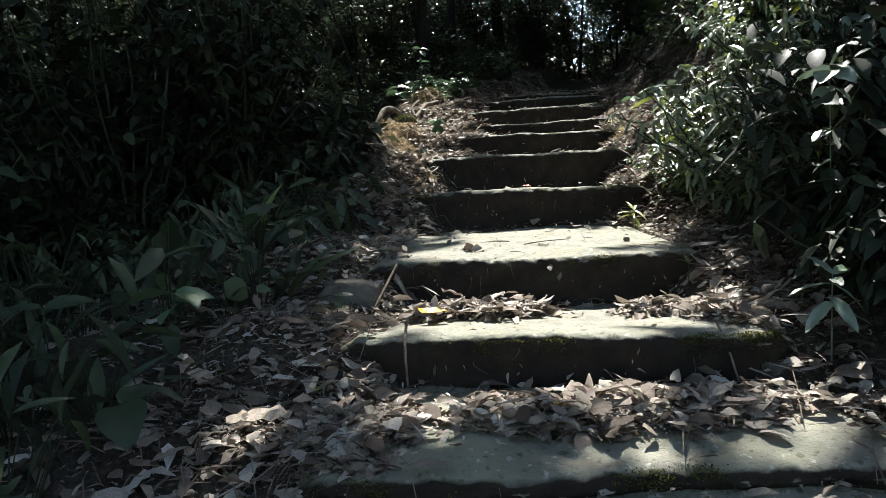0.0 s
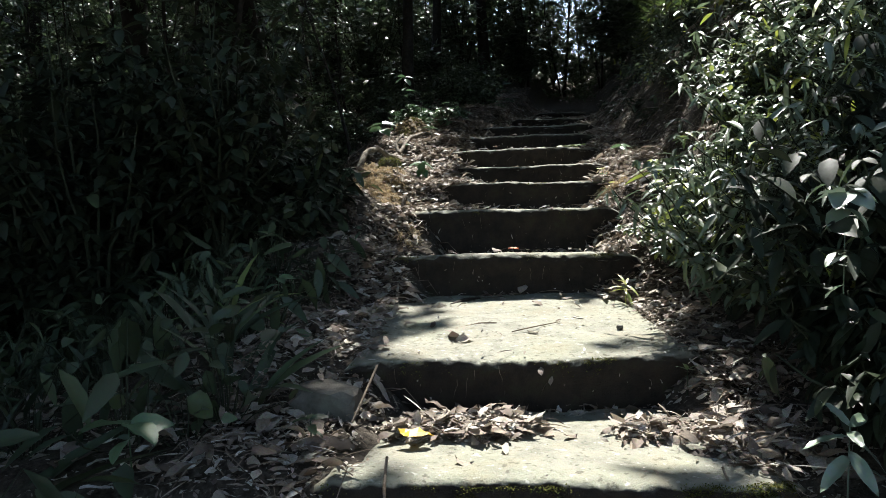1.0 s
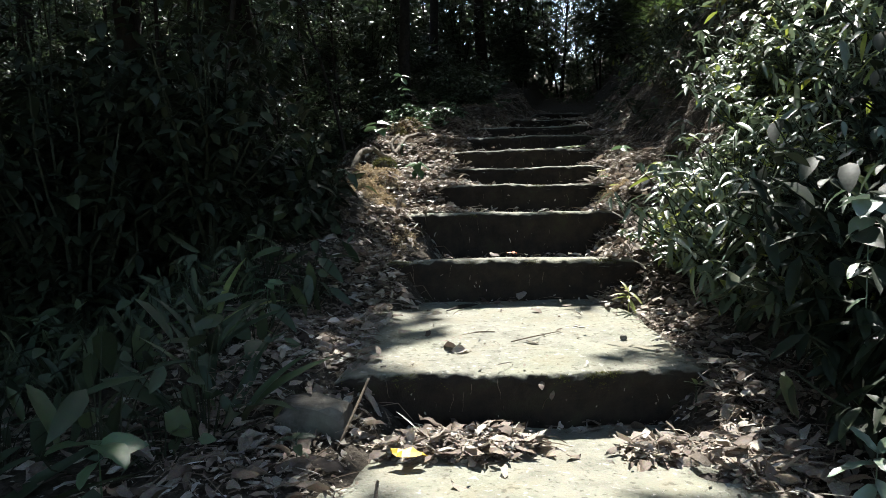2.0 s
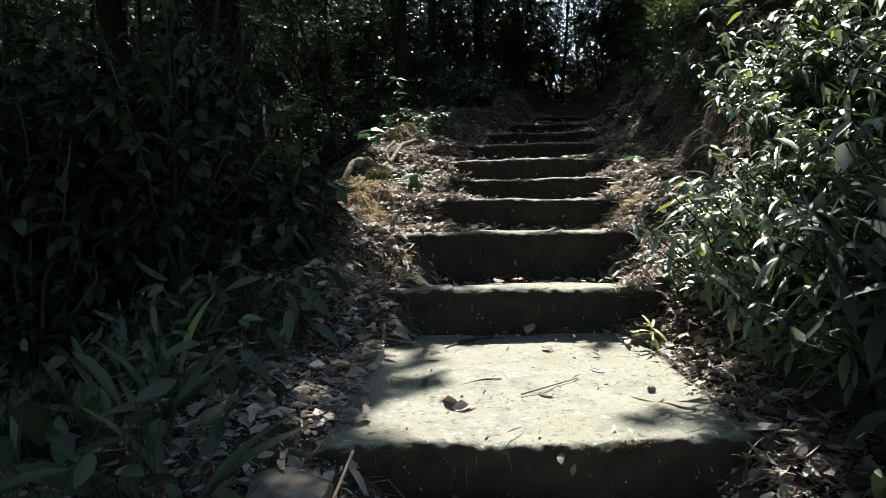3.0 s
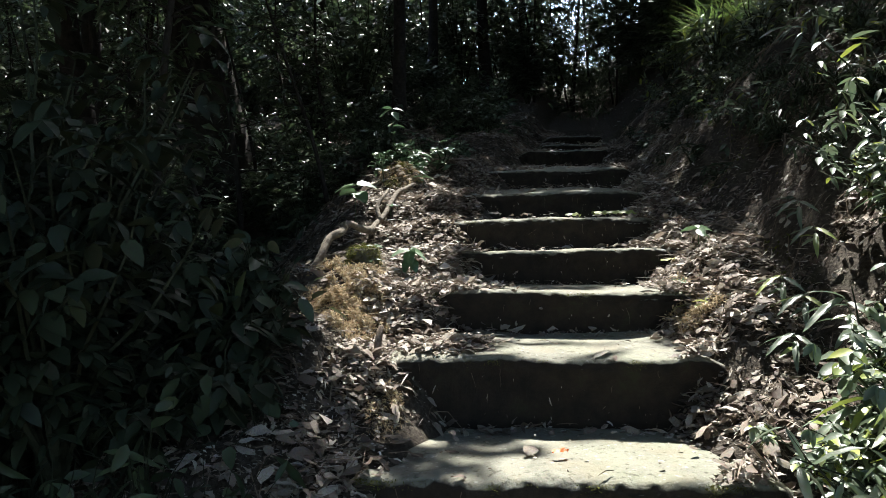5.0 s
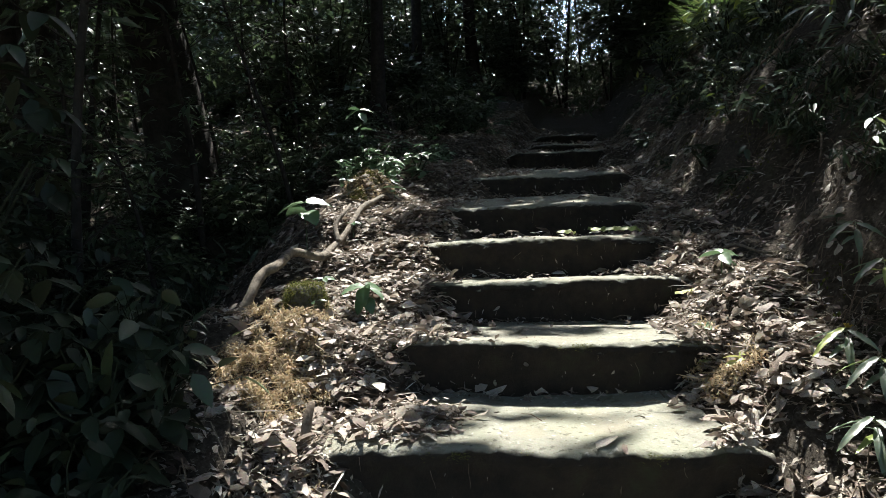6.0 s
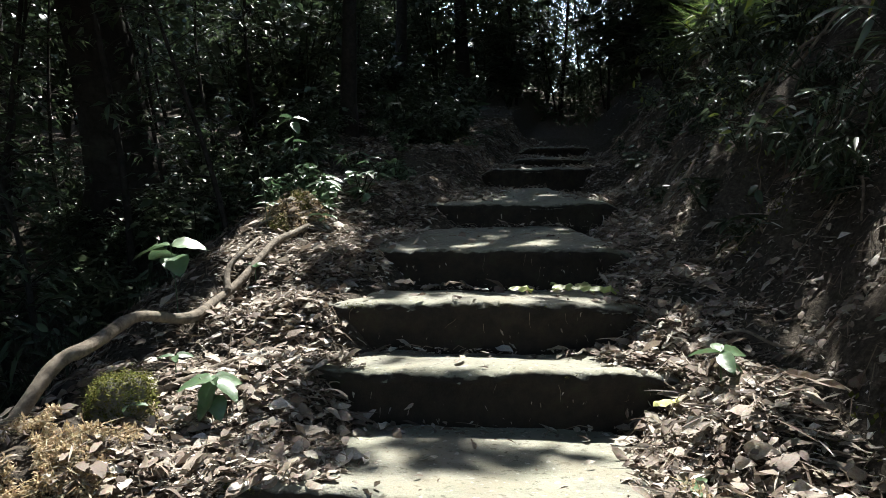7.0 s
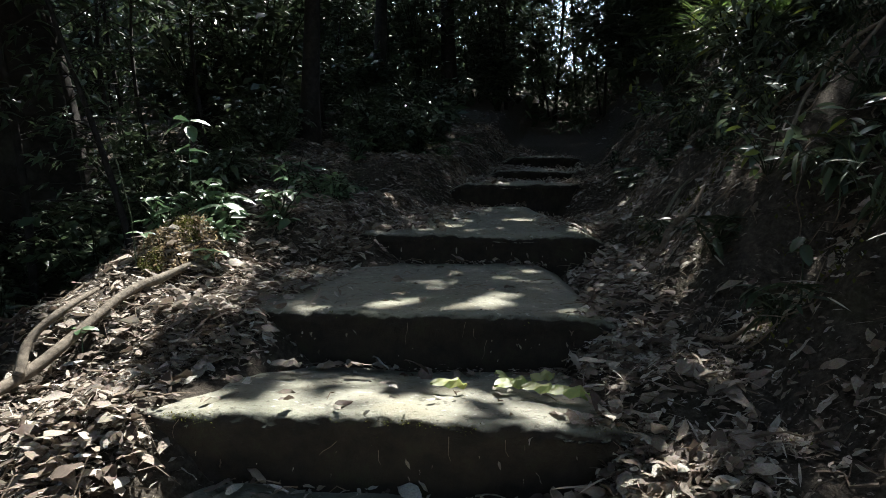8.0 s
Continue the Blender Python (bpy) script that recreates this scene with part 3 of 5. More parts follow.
# the crowns are thinner away from the path
side_x = cp[:, 0] - 6 * SX - 1.0 - 0.12 * cp[:, 1]
thin = (ss(-side_x, 3.0, 6.0) * ss(cp[:, 1], 12, 15) + ss(side_x, 5.5, 8.0)) * (0.35 + 0.5 * (wobble(cp[:, 0], cp[:, 1], 1.9, 4.0) > 0.15))
thin = np.maximum(thin, ss(-side_x, 2.5, 4.5) * ss(cp[:, 1], 12, 15) * (0.55 + 0.42 * (wobble(cp[:, 0], cp[:, 1], 1.3, 8.0) > 0.0)))
# unseen crowns over the way behind, opened to let in sky light
thin = np.maximum(thin, (1 - ss(cp[:, 1], 1.0, 4.0)) * ss(cp[:, 1], -9.0, -5.0) * ss(side_x, -6.0, -3.0) * (0.6 + 0.3 * (wobble(cp[:, 0], cp[:, 1], 1.1, 5.0) > 0)))
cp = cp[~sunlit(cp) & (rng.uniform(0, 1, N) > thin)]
# extra unseen crown leaves that deepen the shade aside and ahead
extra = np.stack([rng.uniform(-9, 0.2, 22000), rng.uniform(6.5, 13, 22000), rng.uniform(6.0, 10.0, 22000)], -1)
ahead = np.stack([rng.uniform(0, 6.5, 5000), rng.uniform(12, 20, 5000), rng.uniform(7.5, 11.0, 5000)], -1)
shade = np.stack([rng.uniform(-12, -1.5, 33000), rng.uniform(1.5, 9, 33000), rng.uniform(5.0, 9.0, 33000)], -1)
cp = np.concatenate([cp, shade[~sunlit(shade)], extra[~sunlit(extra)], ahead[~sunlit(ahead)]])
trunks = np.array([t[:2] for t in TREES])
owner = np.argmin(np.hypot(cp[:, None, 0] - trunks[None, :, 0], cp[:, None, 1] - trunks[None, :, 1]), 1)
for n, (x, y, r, lean) in enumerate(TREES):
    tall_tree(x, y, r, 8.5, (lean, lean * 0.5), cp[owner == n])


# ---- undergrowth ----
def shrub_meshes(height, spread, stems, per_stem, template, size, seed, whorl=1, pitch=-0.15, twigs=True, facing=None):
    """Stems that fork upwards and the leaves along them, as two bodies."""
    r = np.random.default_rng(seed)
    wood, green = Geo(), Geo()
    for _ in range(stems):
        a, reach, h = r.uniform(0, 6.28), spread * r.uniform(0.2, 1), height * r.uniform(0.55, 1)
        t = np.linspace(0, 1, 7)
        wig = r.normal(0, 0.04, (7, 3)) * spread
        line = np.stack([np.cos(a) * reach * t ** 1.4, np.sin(a) * reach * t ** 1.4, h * (t - 0.12 * t * t * (reach > 0.5 * spread))], -1) + wig * t[:, None]
        wood.tube(line, np.linspace(0.006, 0.0015, 7) * (1 + height * 0.6), 4)
        for s in r.uniform(0.25, 1.0, per_stem):
            p = np.array([np.interp(s, t, line[:, c]) for c in range(3)])
            b = r.uniform(0, 6.28)
            off = np.array([np.cos(b), np.sin(b), 0.35]) * spread * 0.28 * r.uniform(0.1, 1)
            if twigs:
                wood.tube([p, p + off], (0.0018, 0.001), 3)
            k = max(1, whorl)
            yaw = (b if facing is None else facing + r.normal(0, 0.75)) + np.linspace(-1.2, 1.2, k) + r.normal(0, 0.3, k)
            green.leaves(template, np.repeat((p + off)[None], k, 0), yaw, r.normal(pitch, 0.35, k), r.normal(0, 0.3, k), size * (0.38 + 0.95 * r.uniform(0, 1, k) ** 1.3))
    return wood, green


def plant_kind(name, label, category, wood, green, leaf, group, stalk=None):
    """A first plant, out of which the copies are made."""
    ob = new(name)
    tagged(part("stem", wood, stalk or STALK, ob), kind="stuff")
    tagged(part("foliage", green, leaf, ob, smooth=True), kind="stuff")
    return tagged(ob, label, category, group)


def spread_out(first, spots, lo=0.8, hi=1.25, seed=1, turn=3.14):
    r = np.random.default_rng(seed)
    for n, (x, y) in enumerate(spots):
        k = r.uniform(lo, hi)
        m = Matrix.LocRotScale((x, y, float(top(x, y)) - 0.02), Euler((r.normal(0, 0.08), r.normal(0, 0.08), r.uniform(-turn, turn))), None)
        if n == 0:
            first.matrix_basis, first.scale = m, (k, k, k)
        else:
            keep = first.scale.copy()
            first.scale = (k, k, k)
            copy_thing(first, m)
            first.scale = keep


def spots(n, x0, x1, y0, y1, keep, seed):
    r, out = np.random.default_rng(seed), []
    while len(out) < n:
        x, y = r.uniform(x0, x1), r.uniform(y0, y1)
        xl, xr = edges(y)
        if keep(x, y, float(xl - x), float(x - xr)):
            out.append((x, y))
    return out


# glossy shrubs that hang over the steps from the bank
right_zone = lambda x, y, l, r: 0.21 < r < (0.72 if y < 3.1 else 1.35)
for n, (tpl, size, wh) in enumerate(((OVATE, 0.06, 4), (LANCE, 0.082, 3), (OVATE, 0.046, 6), (SLIM, 0.14, 2))):
    wood, green = shrub_meshes((0.62, 0.66, 0.5, 0.75)[n], (0.42, 0.46, 0.4, 0.5)[n], 16, (14, 11, 18, 8)[n], tpl, size, 20 + n, wh, (-0.3, -0.35, -0.25, -0.4)[n], True, -1.9)
    kind = plant_kind("shrub", "glossy green shrub leaning over the stone steps", "shrub", wood, green, BUSH, "shrubs on the bank")
    spread_out(kind, spots((11, 10, 12, 6)[n], 1.2, 2.6, 2.6, 4.6 - 0.3 * (n == 3), right_zone, 30 + n), 0.75, 1.2, 40 + n, 0.7)
# the darker herb green replaces the shrub gloss to stand for shade
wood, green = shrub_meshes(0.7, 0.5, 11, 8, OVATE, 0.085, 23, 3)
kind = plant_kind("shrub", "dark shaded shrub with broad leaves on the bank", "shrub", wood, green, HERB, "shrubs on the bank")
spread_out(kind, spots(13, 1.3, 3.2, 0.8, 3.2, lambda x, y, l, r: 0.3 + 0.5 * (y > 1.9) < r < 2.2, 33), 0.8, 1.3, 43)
wood, green = shrub_meshes(0.6, 0.5, 9, 6, LANCE, 0.10, 24, 3)
kind = plant_kind("shrub", "sparse shaded shrub on the earth bank", "shrub", wood, green, BUSH, "shrubs on the bank")
spread_out(kind, spots(26, 2.0, 6.0, 4.8, 13, lambda x, y, l, r: 0.95 < r < 3, 34), 0.7, 1.3, 44)
wood, green = shrub_meshes(0.6, 0.42, 14, 12, LANCE, 0.085, 25, 3, -0.3, True, -1.9)
kind = plant_kind("shrub", "glossy green shrub high on the bank", "shrub", wood, green, BUSH, "shrubs on the bank")
spread_out(kind, spots(7, 2.2, 3.2, 4.3, 5.5, lambda x, y, l, r: 1.15 < r < 1.75, 35), 0.7, 1.1, 45, 0.8)
# overhanging leaves beside the first steps, coloured dark for the shade
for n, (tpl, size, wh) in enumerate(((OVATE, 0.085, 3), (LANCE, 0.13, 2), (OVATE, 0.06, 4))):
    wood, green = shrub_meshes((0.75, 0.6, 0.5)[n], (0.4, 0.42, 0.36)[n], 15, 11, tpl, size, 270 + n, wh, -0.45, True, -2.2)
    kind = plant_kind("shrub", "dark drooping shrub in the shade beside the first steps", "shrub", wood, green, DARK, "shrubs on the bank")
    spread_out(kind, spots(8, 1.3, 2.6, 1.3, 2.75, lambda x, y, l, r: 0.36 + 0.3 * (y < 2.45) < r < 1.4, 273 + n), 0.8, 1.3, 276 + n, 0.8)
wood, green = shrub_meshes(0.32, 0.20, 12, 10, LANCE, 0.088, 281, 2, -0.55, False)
kind = plant_kind("herb", "dark drooping herb in the shade under the shrubs", "herb", wood, green, DARK, "herbs beside the steps")
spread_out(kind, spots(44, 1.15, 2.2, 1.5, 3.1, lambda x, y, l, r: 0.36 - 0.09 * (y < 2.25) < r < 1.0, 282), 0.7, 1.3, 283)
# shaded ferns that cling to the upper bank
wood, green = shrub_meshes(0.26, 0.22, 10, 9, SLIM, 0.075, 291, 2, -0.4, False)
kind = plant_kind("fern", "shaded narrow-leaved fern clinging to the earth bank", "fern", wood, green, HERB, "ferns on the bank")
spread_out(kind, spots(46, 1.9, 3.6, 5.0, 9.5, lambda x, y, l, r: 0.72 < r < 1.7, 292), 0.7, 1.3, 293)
# low plants that trail down the bank
for n, (tpl, size) in enumerate(((OVATE, 0.055), (SLIM, 0.15), (LANCE, 0.09), (OVATE, 0.08))):
    r = np.random.default_rng(210 + n)
    wood, green = Geo(), Geo()
    for _ in range(9):
        a, reach = r.uniform(0, 6.28), r.uniform(0.08, 0.3)
        t = np.linspace(0, 1, 6)
        way = np.array([np.cos(a), np.sin(a)])
        line = np.stack([way[0] * reach * t, way[1] * reach * t, 0.10 * np.sin(t * 2.6) * r.uniform(0.4, 2.0) - 0.35 * reach * t * (way[0] < 0) + 0.5 * reach * t * (way[0] > 0)], -1)
        wood.tube(line, np.linspace(0.003, 0.0012, 6), 3)
        q = line[r.integers(1, 6, 8)] + r.normal(0, 0.012, (8, 3))
        green.leaves(tpl, q, a + r.choice((-0.9, 0.9), 8) + r.normal(0, 0.5, 8), r.normal(-0.1, 0.45, 8), r.normal(0, 0.5, 8), size * r.uniform(0.45, 1.2, 8))
    kind = plant_kind("creeper", "shaded leafy creeper trailing down the earth bank", "plant", wood, green, BUSH, "creepers on the bank")
    spread_out(kind, spots((46, 7, 34, 20)[n], 1.5, 6.0, 4.9, 13, lambda x, y, l, r: 0.6 + 0.5 * (y < 6.4) < r < 2.6, 214 + n), 0.7, 1.3, 218 + n)

# taller undergrowth that closes the wood
deep = lambda x, y, l, r: (l > 2.0 or r > 2.2 or (y > 14.5 and (l > 0.4 or r > 0.3)) or y > 17) and not (y < 4.2 and 0 < l < 2.6) and not (-8 < y < 1 and min(l, r) < -0.2) and not (3.5 < x < 5.3 and 10.6 < y < 14)
for n in range(3):
    wood, green = shrub_meshes((2.6, 1.5, 3.2)[n], (1.1, 0.9, 1.2)[n], 22, 16, FAR, 0.17, 50 + n, 4, 0.0, False)
    kind = plant_kind("bush", "dark forest bush in deep shade", "bush", wood, green, CANOPY, "undergrowth of the forest")
    spread_out(kind, spots(38, -13, 10, 1, 24, deep, 60 + n), 0.7, 1.3, 70 + n)

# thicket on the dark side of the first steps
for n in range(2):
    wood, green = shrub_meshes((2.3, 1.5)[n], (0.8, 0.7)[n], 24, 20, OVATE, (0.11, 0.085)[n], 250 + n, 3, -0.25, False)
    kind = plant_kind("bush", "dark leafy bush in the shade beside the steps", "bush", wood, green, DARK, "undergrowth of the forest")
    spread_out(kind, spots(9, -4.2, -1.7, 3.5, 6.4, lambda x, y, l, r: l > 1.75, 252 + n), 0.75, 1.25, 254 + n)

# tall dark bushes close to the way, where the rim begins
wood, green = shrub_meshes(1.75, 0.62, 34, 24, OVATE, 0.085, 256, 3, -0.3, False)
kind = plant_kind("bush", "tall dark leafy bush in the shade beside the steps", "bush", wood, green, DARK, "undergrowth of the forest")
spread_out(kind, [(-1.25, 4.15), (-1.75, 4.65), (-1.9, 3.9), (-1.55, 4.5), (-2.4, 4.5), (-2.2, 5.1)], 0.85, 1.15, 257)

# low growth on the slope beyond
for n in range(2):
    wood, green = shrub_meshes((0.55, 0.8)[n], (0.4, 0.5)[n], 14, 12, (MID, FAR)[n], (0.13, 0.10)[n], 260 + n, 3, -0.1, False)
    kind = plant_kind("bush", "low dark bush on the shaded slope", "bush", wood, green, CANOPY, "undergrowth of the forest")
    spread_out(kind, spots(34, -5, 1.6, 9.2, 17, lambda x, y, l, r: 0.7 + 0.6 * (y < 11) < l < 5.5, 262 + n), 0.6, 1.3, 264 + n)

wood, green = shrub_meshes(1.0, 0.6, 18, 16, FAR, 0.10, 268, 3, -0.1, False)
kind = plant_kind("bush", "low dark bush on the shaded slope", "bush", wood, green, CANOPY, "undergrowth of the forest")
spread_out(kind, spots(14, -4.4, -1.2, 9.8, 13.2, lambda x, y, l, r: l > 1.6, 269), 0.7, 1.2, 270)

# slender saplings, leafy along their whole height
for n in range(4):
    r = np.random.default_rng(55 + n)
    wood, green, fork = Geo(), Geo(), Geo()
    t = np.linspace(0, 1, 14)
    h = (5.5, 4.2, 6.0, 3.4)[n]
    line = np.stack([0.25 * np.sin(t * 3 + n), 0.2 * np.sin(t * 4 + 2 * n), t * h], -1)
    line -= line[0]
    wood.tube(line, np.linspace(0.035, 0.006, 14), 7)
    for s_ in r.uniform(0.12, 1, 46):
        p = np.array([np.interp(s_, t, line[:, c]) for c in range(3)])
        a = r.uniform(0, 6.28)
        reach = r.uniform(0.25, 0.85) * (1.15 - 0.5 * s_)
        tip = p + np.array([np.cos(a), np.sin(a), r.uniform(-0.1, 0.5)]) * reach
        fork.tube([p, (p + tip) / 2 + np.array([0, 0, 0.04]), tip], (0.008, 0.005, 0.002), 4)
        k = 11
        u = r.uniform(0.3, 1.05, k)[:, None]
        green.leaves(MID, p + (tip - p) * u + r.normal(0, 0.05, (k, 3)), a + r.normal(0, 0.9, k), r.normal(-0.25, 0.4, k), r.normal(0, 0.4, k), r.uniform(0.08, 0.17, k))
    ob = new("sapling")
    part("trunk", wood, BARK, ob, smooth=True)
    tagged(part("twig", fork, BARK, ob), kind="stuff")
    tagged(part("foliage", green, CANOPY, ob), kind="stuff")
    tagged(ob, "slender sapling with drooping dark leaves", "sapling", "saplings of the forest")
    spread_out(ob, spots(24, -10, 9, 5, 22, lambda x, y, l, r: (l > 1.7 or r > 2.4 or y > 17.5) and not (3.5 < x < 5.3 and 10.6 < y < 14), 65 + n), 0.7, 1.2, 75 + n)

# the wood beyond, thinner where the sky shows through
M = 90000
turn, dist = rng.uniform(radians(-75), radians(75), M), rng.uniform(15, 34, M)
wx, wy = 1 + dist * np.sin(turn), 4 + dist * np.cos(turn)
wz = land(wx, wy) + rng.uniform(0, 1, M) ** 1.3 * 9.5
rise = np.degrees(np.arctan2(wz - 2.4, dist))
window = (1 - ss(np.abs(np.degrees(turn) - 14.5), 3.0, 5.5)) * ss(rise, 6.5, 8.5)
clumps = wobble(np.degrees(turn) * 0.55, rise * 0.55, 1.0, 2.0)
keep = rng.uniform(0, 1, M) > window * (0.55 + 0.37 * (clumps > 0.0))
sky_turn, sky_dist = np.radians(rng.normal(14.5, 2.8, 24000)), rng.uniform(13, 26, 24000)
sky_leaf = np.stack([1 + sky_dist * np.sin(sky_turn), 4 + sky_dist * np.cos(sky_turn), 2.4 + sky_dist * np.tan(np.radians(rng.uniform(5, 19, 24000)))], -1)
fine = wobble(np.degrees(sky_turn), sky_leaf[:, 2] * 3, 1.3, 6.0) + 0.6 * wobble(np.degrees(sky_turn), sky_leaf[:, 2] * 2, 4.0, 2.0) > -0.25
sky_leaf = sky_leaf[fine]
lattice = Geo().leaves(MID, sky_leaf, rng.uniform(0, 6.28, len(sky_leaf)), rng.normal(-0.3, 0.5, len(sky_leaf)), rng.normal(0, 0.6, len(sky_leaf)), rng.uniform(0.07, 0.2, len(sky_leaf)))
woods = Geo().leaves(FAR, np.stack([wx, wy, wz], -1)[keep], rng.uniform(0, 6.28, keep.sum()), rng.normal(-0.2, 0.5, keep.sum()), rng.normal(0, 0.5, keep.sum()), rng.uniform(0.2, 0.42, keep.sum()))
M2 = 42000
turn2, dist2 = rng.uniform(radians(-75), radians(75), M2), rng.uniform(34, 46, M2)
bx, by = 1 + dist2 * np.sin(turn2), 4 + dist2 * np.cos(turn2)
bz = land(bx, by) + rng.uniform(-0.5, 16, M2)
rise2 = np.degrees(np.arctan2(bz - 2.4, dist2))
shut = (np.abs(np.degrees(turn2) - 14.5) > 4.5 + rng.normal(0, 0.5, M2)) | (rise2 < 7)
belt = Geo().leaves(FAR, np.stack([bx, by, bz], -1)[shut], rng.uniform(0, 6.28, shut.sum()), rng.normal(-0.2, 0.5, shut.sum()), rng.normal(0, 0.5, shut.sum()), rng.uniform(0.6, 1.1, shut.sum()))
tagged(part("far_belt", belt, CANOPY), "distant belt of dark forest foliage", "woods", kind="stuff")
tagged(part("far_foliage", lattice, CANOPY), "fine leaves of far trees against the sky", "foliage", kind="stuff")
tagged(part("far_woods", woods, CANOPY), "dense dark foliage of the wood beyond the steps", "woods", kind="stuff")

# leafy herbs along the dark side
for n, (tpl, size, cnt, many) in enumerate(((LANCE, 0.17, 15, 75), (BROAD, 0.085, 12, 34), (SLIM, 0.16, 24, 95), (BLADE, 0.34, 20, 60), (OVATE, 0.075, 26, 70))):
    r = np.random.default_rng(80 + n)
    wood, green = Geo(), Geo()
    for i in range(cnt):
        a, h = r.uniform(0, 6.28), r.uniform(0.03, 0.34) if tpl is not BLADE else 0.01
        p = np.array([np.cos(a), np.sin(a), 0]) * r.uniform(0.01, 0.13)
        tip = p * r.uniform(1.0, 2.2) + np.array([0, 0, h])
        wood.tube([p * 0.3, p + np.array([0, 0, h * 0.6]), tip], (0.003, 0.002, 0.001), 3)
        green.leaves(tpl, tip[None], a + r.normal(0, 0.7), r.uniform(0.5, 1.4) if tpl is BLADE else r.normal(-0.1, 0.6), r.normal(0, 0.7), size * r.uniform(0.35, 1.2))
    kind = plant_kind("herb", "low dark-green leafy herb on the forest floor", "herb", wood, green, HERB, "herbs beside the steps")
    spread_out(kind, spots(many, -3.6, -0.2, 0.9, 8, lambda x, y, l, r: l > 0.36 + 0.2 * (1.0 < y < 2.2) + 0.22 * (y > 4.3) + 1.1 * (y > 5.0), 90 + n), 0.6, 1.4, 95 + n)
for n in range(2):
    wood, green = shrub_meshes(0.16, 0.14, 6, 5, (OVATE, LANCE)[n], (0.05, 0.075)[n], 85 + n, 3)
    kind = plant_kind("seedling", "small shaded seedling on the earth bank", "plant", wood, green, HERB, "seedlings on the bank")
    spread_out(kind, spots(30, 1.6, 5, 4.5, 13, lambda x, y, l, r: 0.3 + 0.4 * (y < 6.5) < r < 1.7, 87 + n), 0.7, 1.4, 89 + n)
for n in range(3):
    wood, green = shrub_meshes((0.30, 0.2, 0.36)[n], 0.16, 6, 5, (OVATE, OVATE, LANCE)[n], (0.075, 0.055, 0.10)[n], 185 + n, 3, -0.05)
    kind = plant_kind("seedling", "leafy green seedling on the rim of the path", "plant", wood, green, FRESH, "seedlings beside the path")
    spread_out(kind, spots((3, 4, 3)[n], -0.6, 0.9, 8.2, 9.9, lambda x, y, l, r: 0.42 < l < 0.9 and y > 8.3, 190 + n) + spots(4, -0.2, 1.7, 9.8, 13.4, lambda x, y, l, r: 0.35 < l < 1.3, 194 + n), 0.6, 1.25, 197 + n)
# leafy seedlings in the sun on the rim
for n in range(2):
    wood, green = shrub_meshes((0.26, 0.2)[n], 0.15, 8, 6, (OVATE, LANCE)[n], (0.07, 0.085)[n], 285 + n, 3, -0.1)
    kind = plant_kind("seedling", "leafy green seedling lit by the sun on the rim", "plant", wood, green, FRESH, "seedlings beside the path")
    spread_out(kind, [[(-0.16, 8.35), (-0.36, 8.2)], [(-0.04, 8.12), (-0.30, 8.45)]][n], 0.7, 1.1, 287 + n)
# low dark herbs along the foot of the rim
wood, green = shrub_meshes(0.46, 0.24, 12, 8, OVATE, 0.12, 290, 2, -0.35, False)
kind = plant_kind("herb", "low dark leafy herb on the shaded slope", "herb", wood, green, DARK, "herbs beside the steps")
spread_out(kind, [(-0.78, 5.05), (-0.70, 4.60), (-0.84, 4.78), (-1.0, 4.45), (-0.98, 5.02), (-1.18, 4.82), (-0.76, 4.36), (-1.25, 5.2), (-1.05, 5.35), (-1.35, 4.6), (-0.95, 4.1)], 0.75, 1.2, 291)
for n in range(2):
    r = np.random.default_rng(100 + n)
    green, wood = Geo(), Geo()
    k = 26
    a = r.uniform(0, 6.28, k)
    green.leaves(ARCH, np.stack([np.cos(a), np.sin(a), 0 * a], -1) * 0.02, a, r.uniform(0.7, 1.4, k), r.normal(0, 0.3, k), r.uniform(0.2, 0.42, k))
    wood.tube([(0, 0, -0.02), (0, 0, 0.03)], 0.012, 5)
    kind = plant_kind("grass_tuft", "arching tuft of long green grass", "grass", wood, green, GRASS, "grass tufts")
    spread_out(kind, spots(6, 3.9, 5.2, 9.5, 12.5, lambda x, y, l, r: 1.4 < r < 2.4, 110 + n) + spots(2, 0.4, 1.6, 11.2, 13.0, lambda x, y, l, r: 0.3 < l < 1.0, 113 + n), 0.5, 0.9, 116 + n)

r = np.random.default_rng(230)
for n in range(3):
    green, wood = Geo(), Geo()
    k = 130
    a = r.uniform(0, 6.28, k)
    green.leaves(ARCH, np.stack([np.cos(a), np.sin(a), 0 * a], -1) * r.uniform(0.01, 0.16, (k, 1)), a, r.uniform(0.6, 1.45, k), r.normal(0, 0.3, k), r.uniform(0.35, 0.95, k))
    wood.tube([(0, 0, -0.04), (0, 0, 0.05)], 0.05, 6)
    kind = plant_kind("grass_clump", "tall clump of arching bright green grass on the bank", "grass", wood, green, GRASS, "grass clumps")
    spread_out(kind, [(4.08, 10.76), (4.16, 10.95), (4.35, 10.6)][n:n + 1] + spots(2, 3.9, 5.2, 10.2, 11.8, lambda x, y, l, r: 1.4 < r < 2.6, 232 + n), 0.55, 0.9, 234 + n)

# ---- litter ----
def litter_points(n, x0, x1, y0, y1, weight, seed):
    r = np.random.default_rng(seed)
    x, y = r.uniform(x0, x1, n), r.uniform(y0, y1, n)
    keep = r.uniform(0, 1, n) < weight(x, y)
    return x[keep], y[keep], r


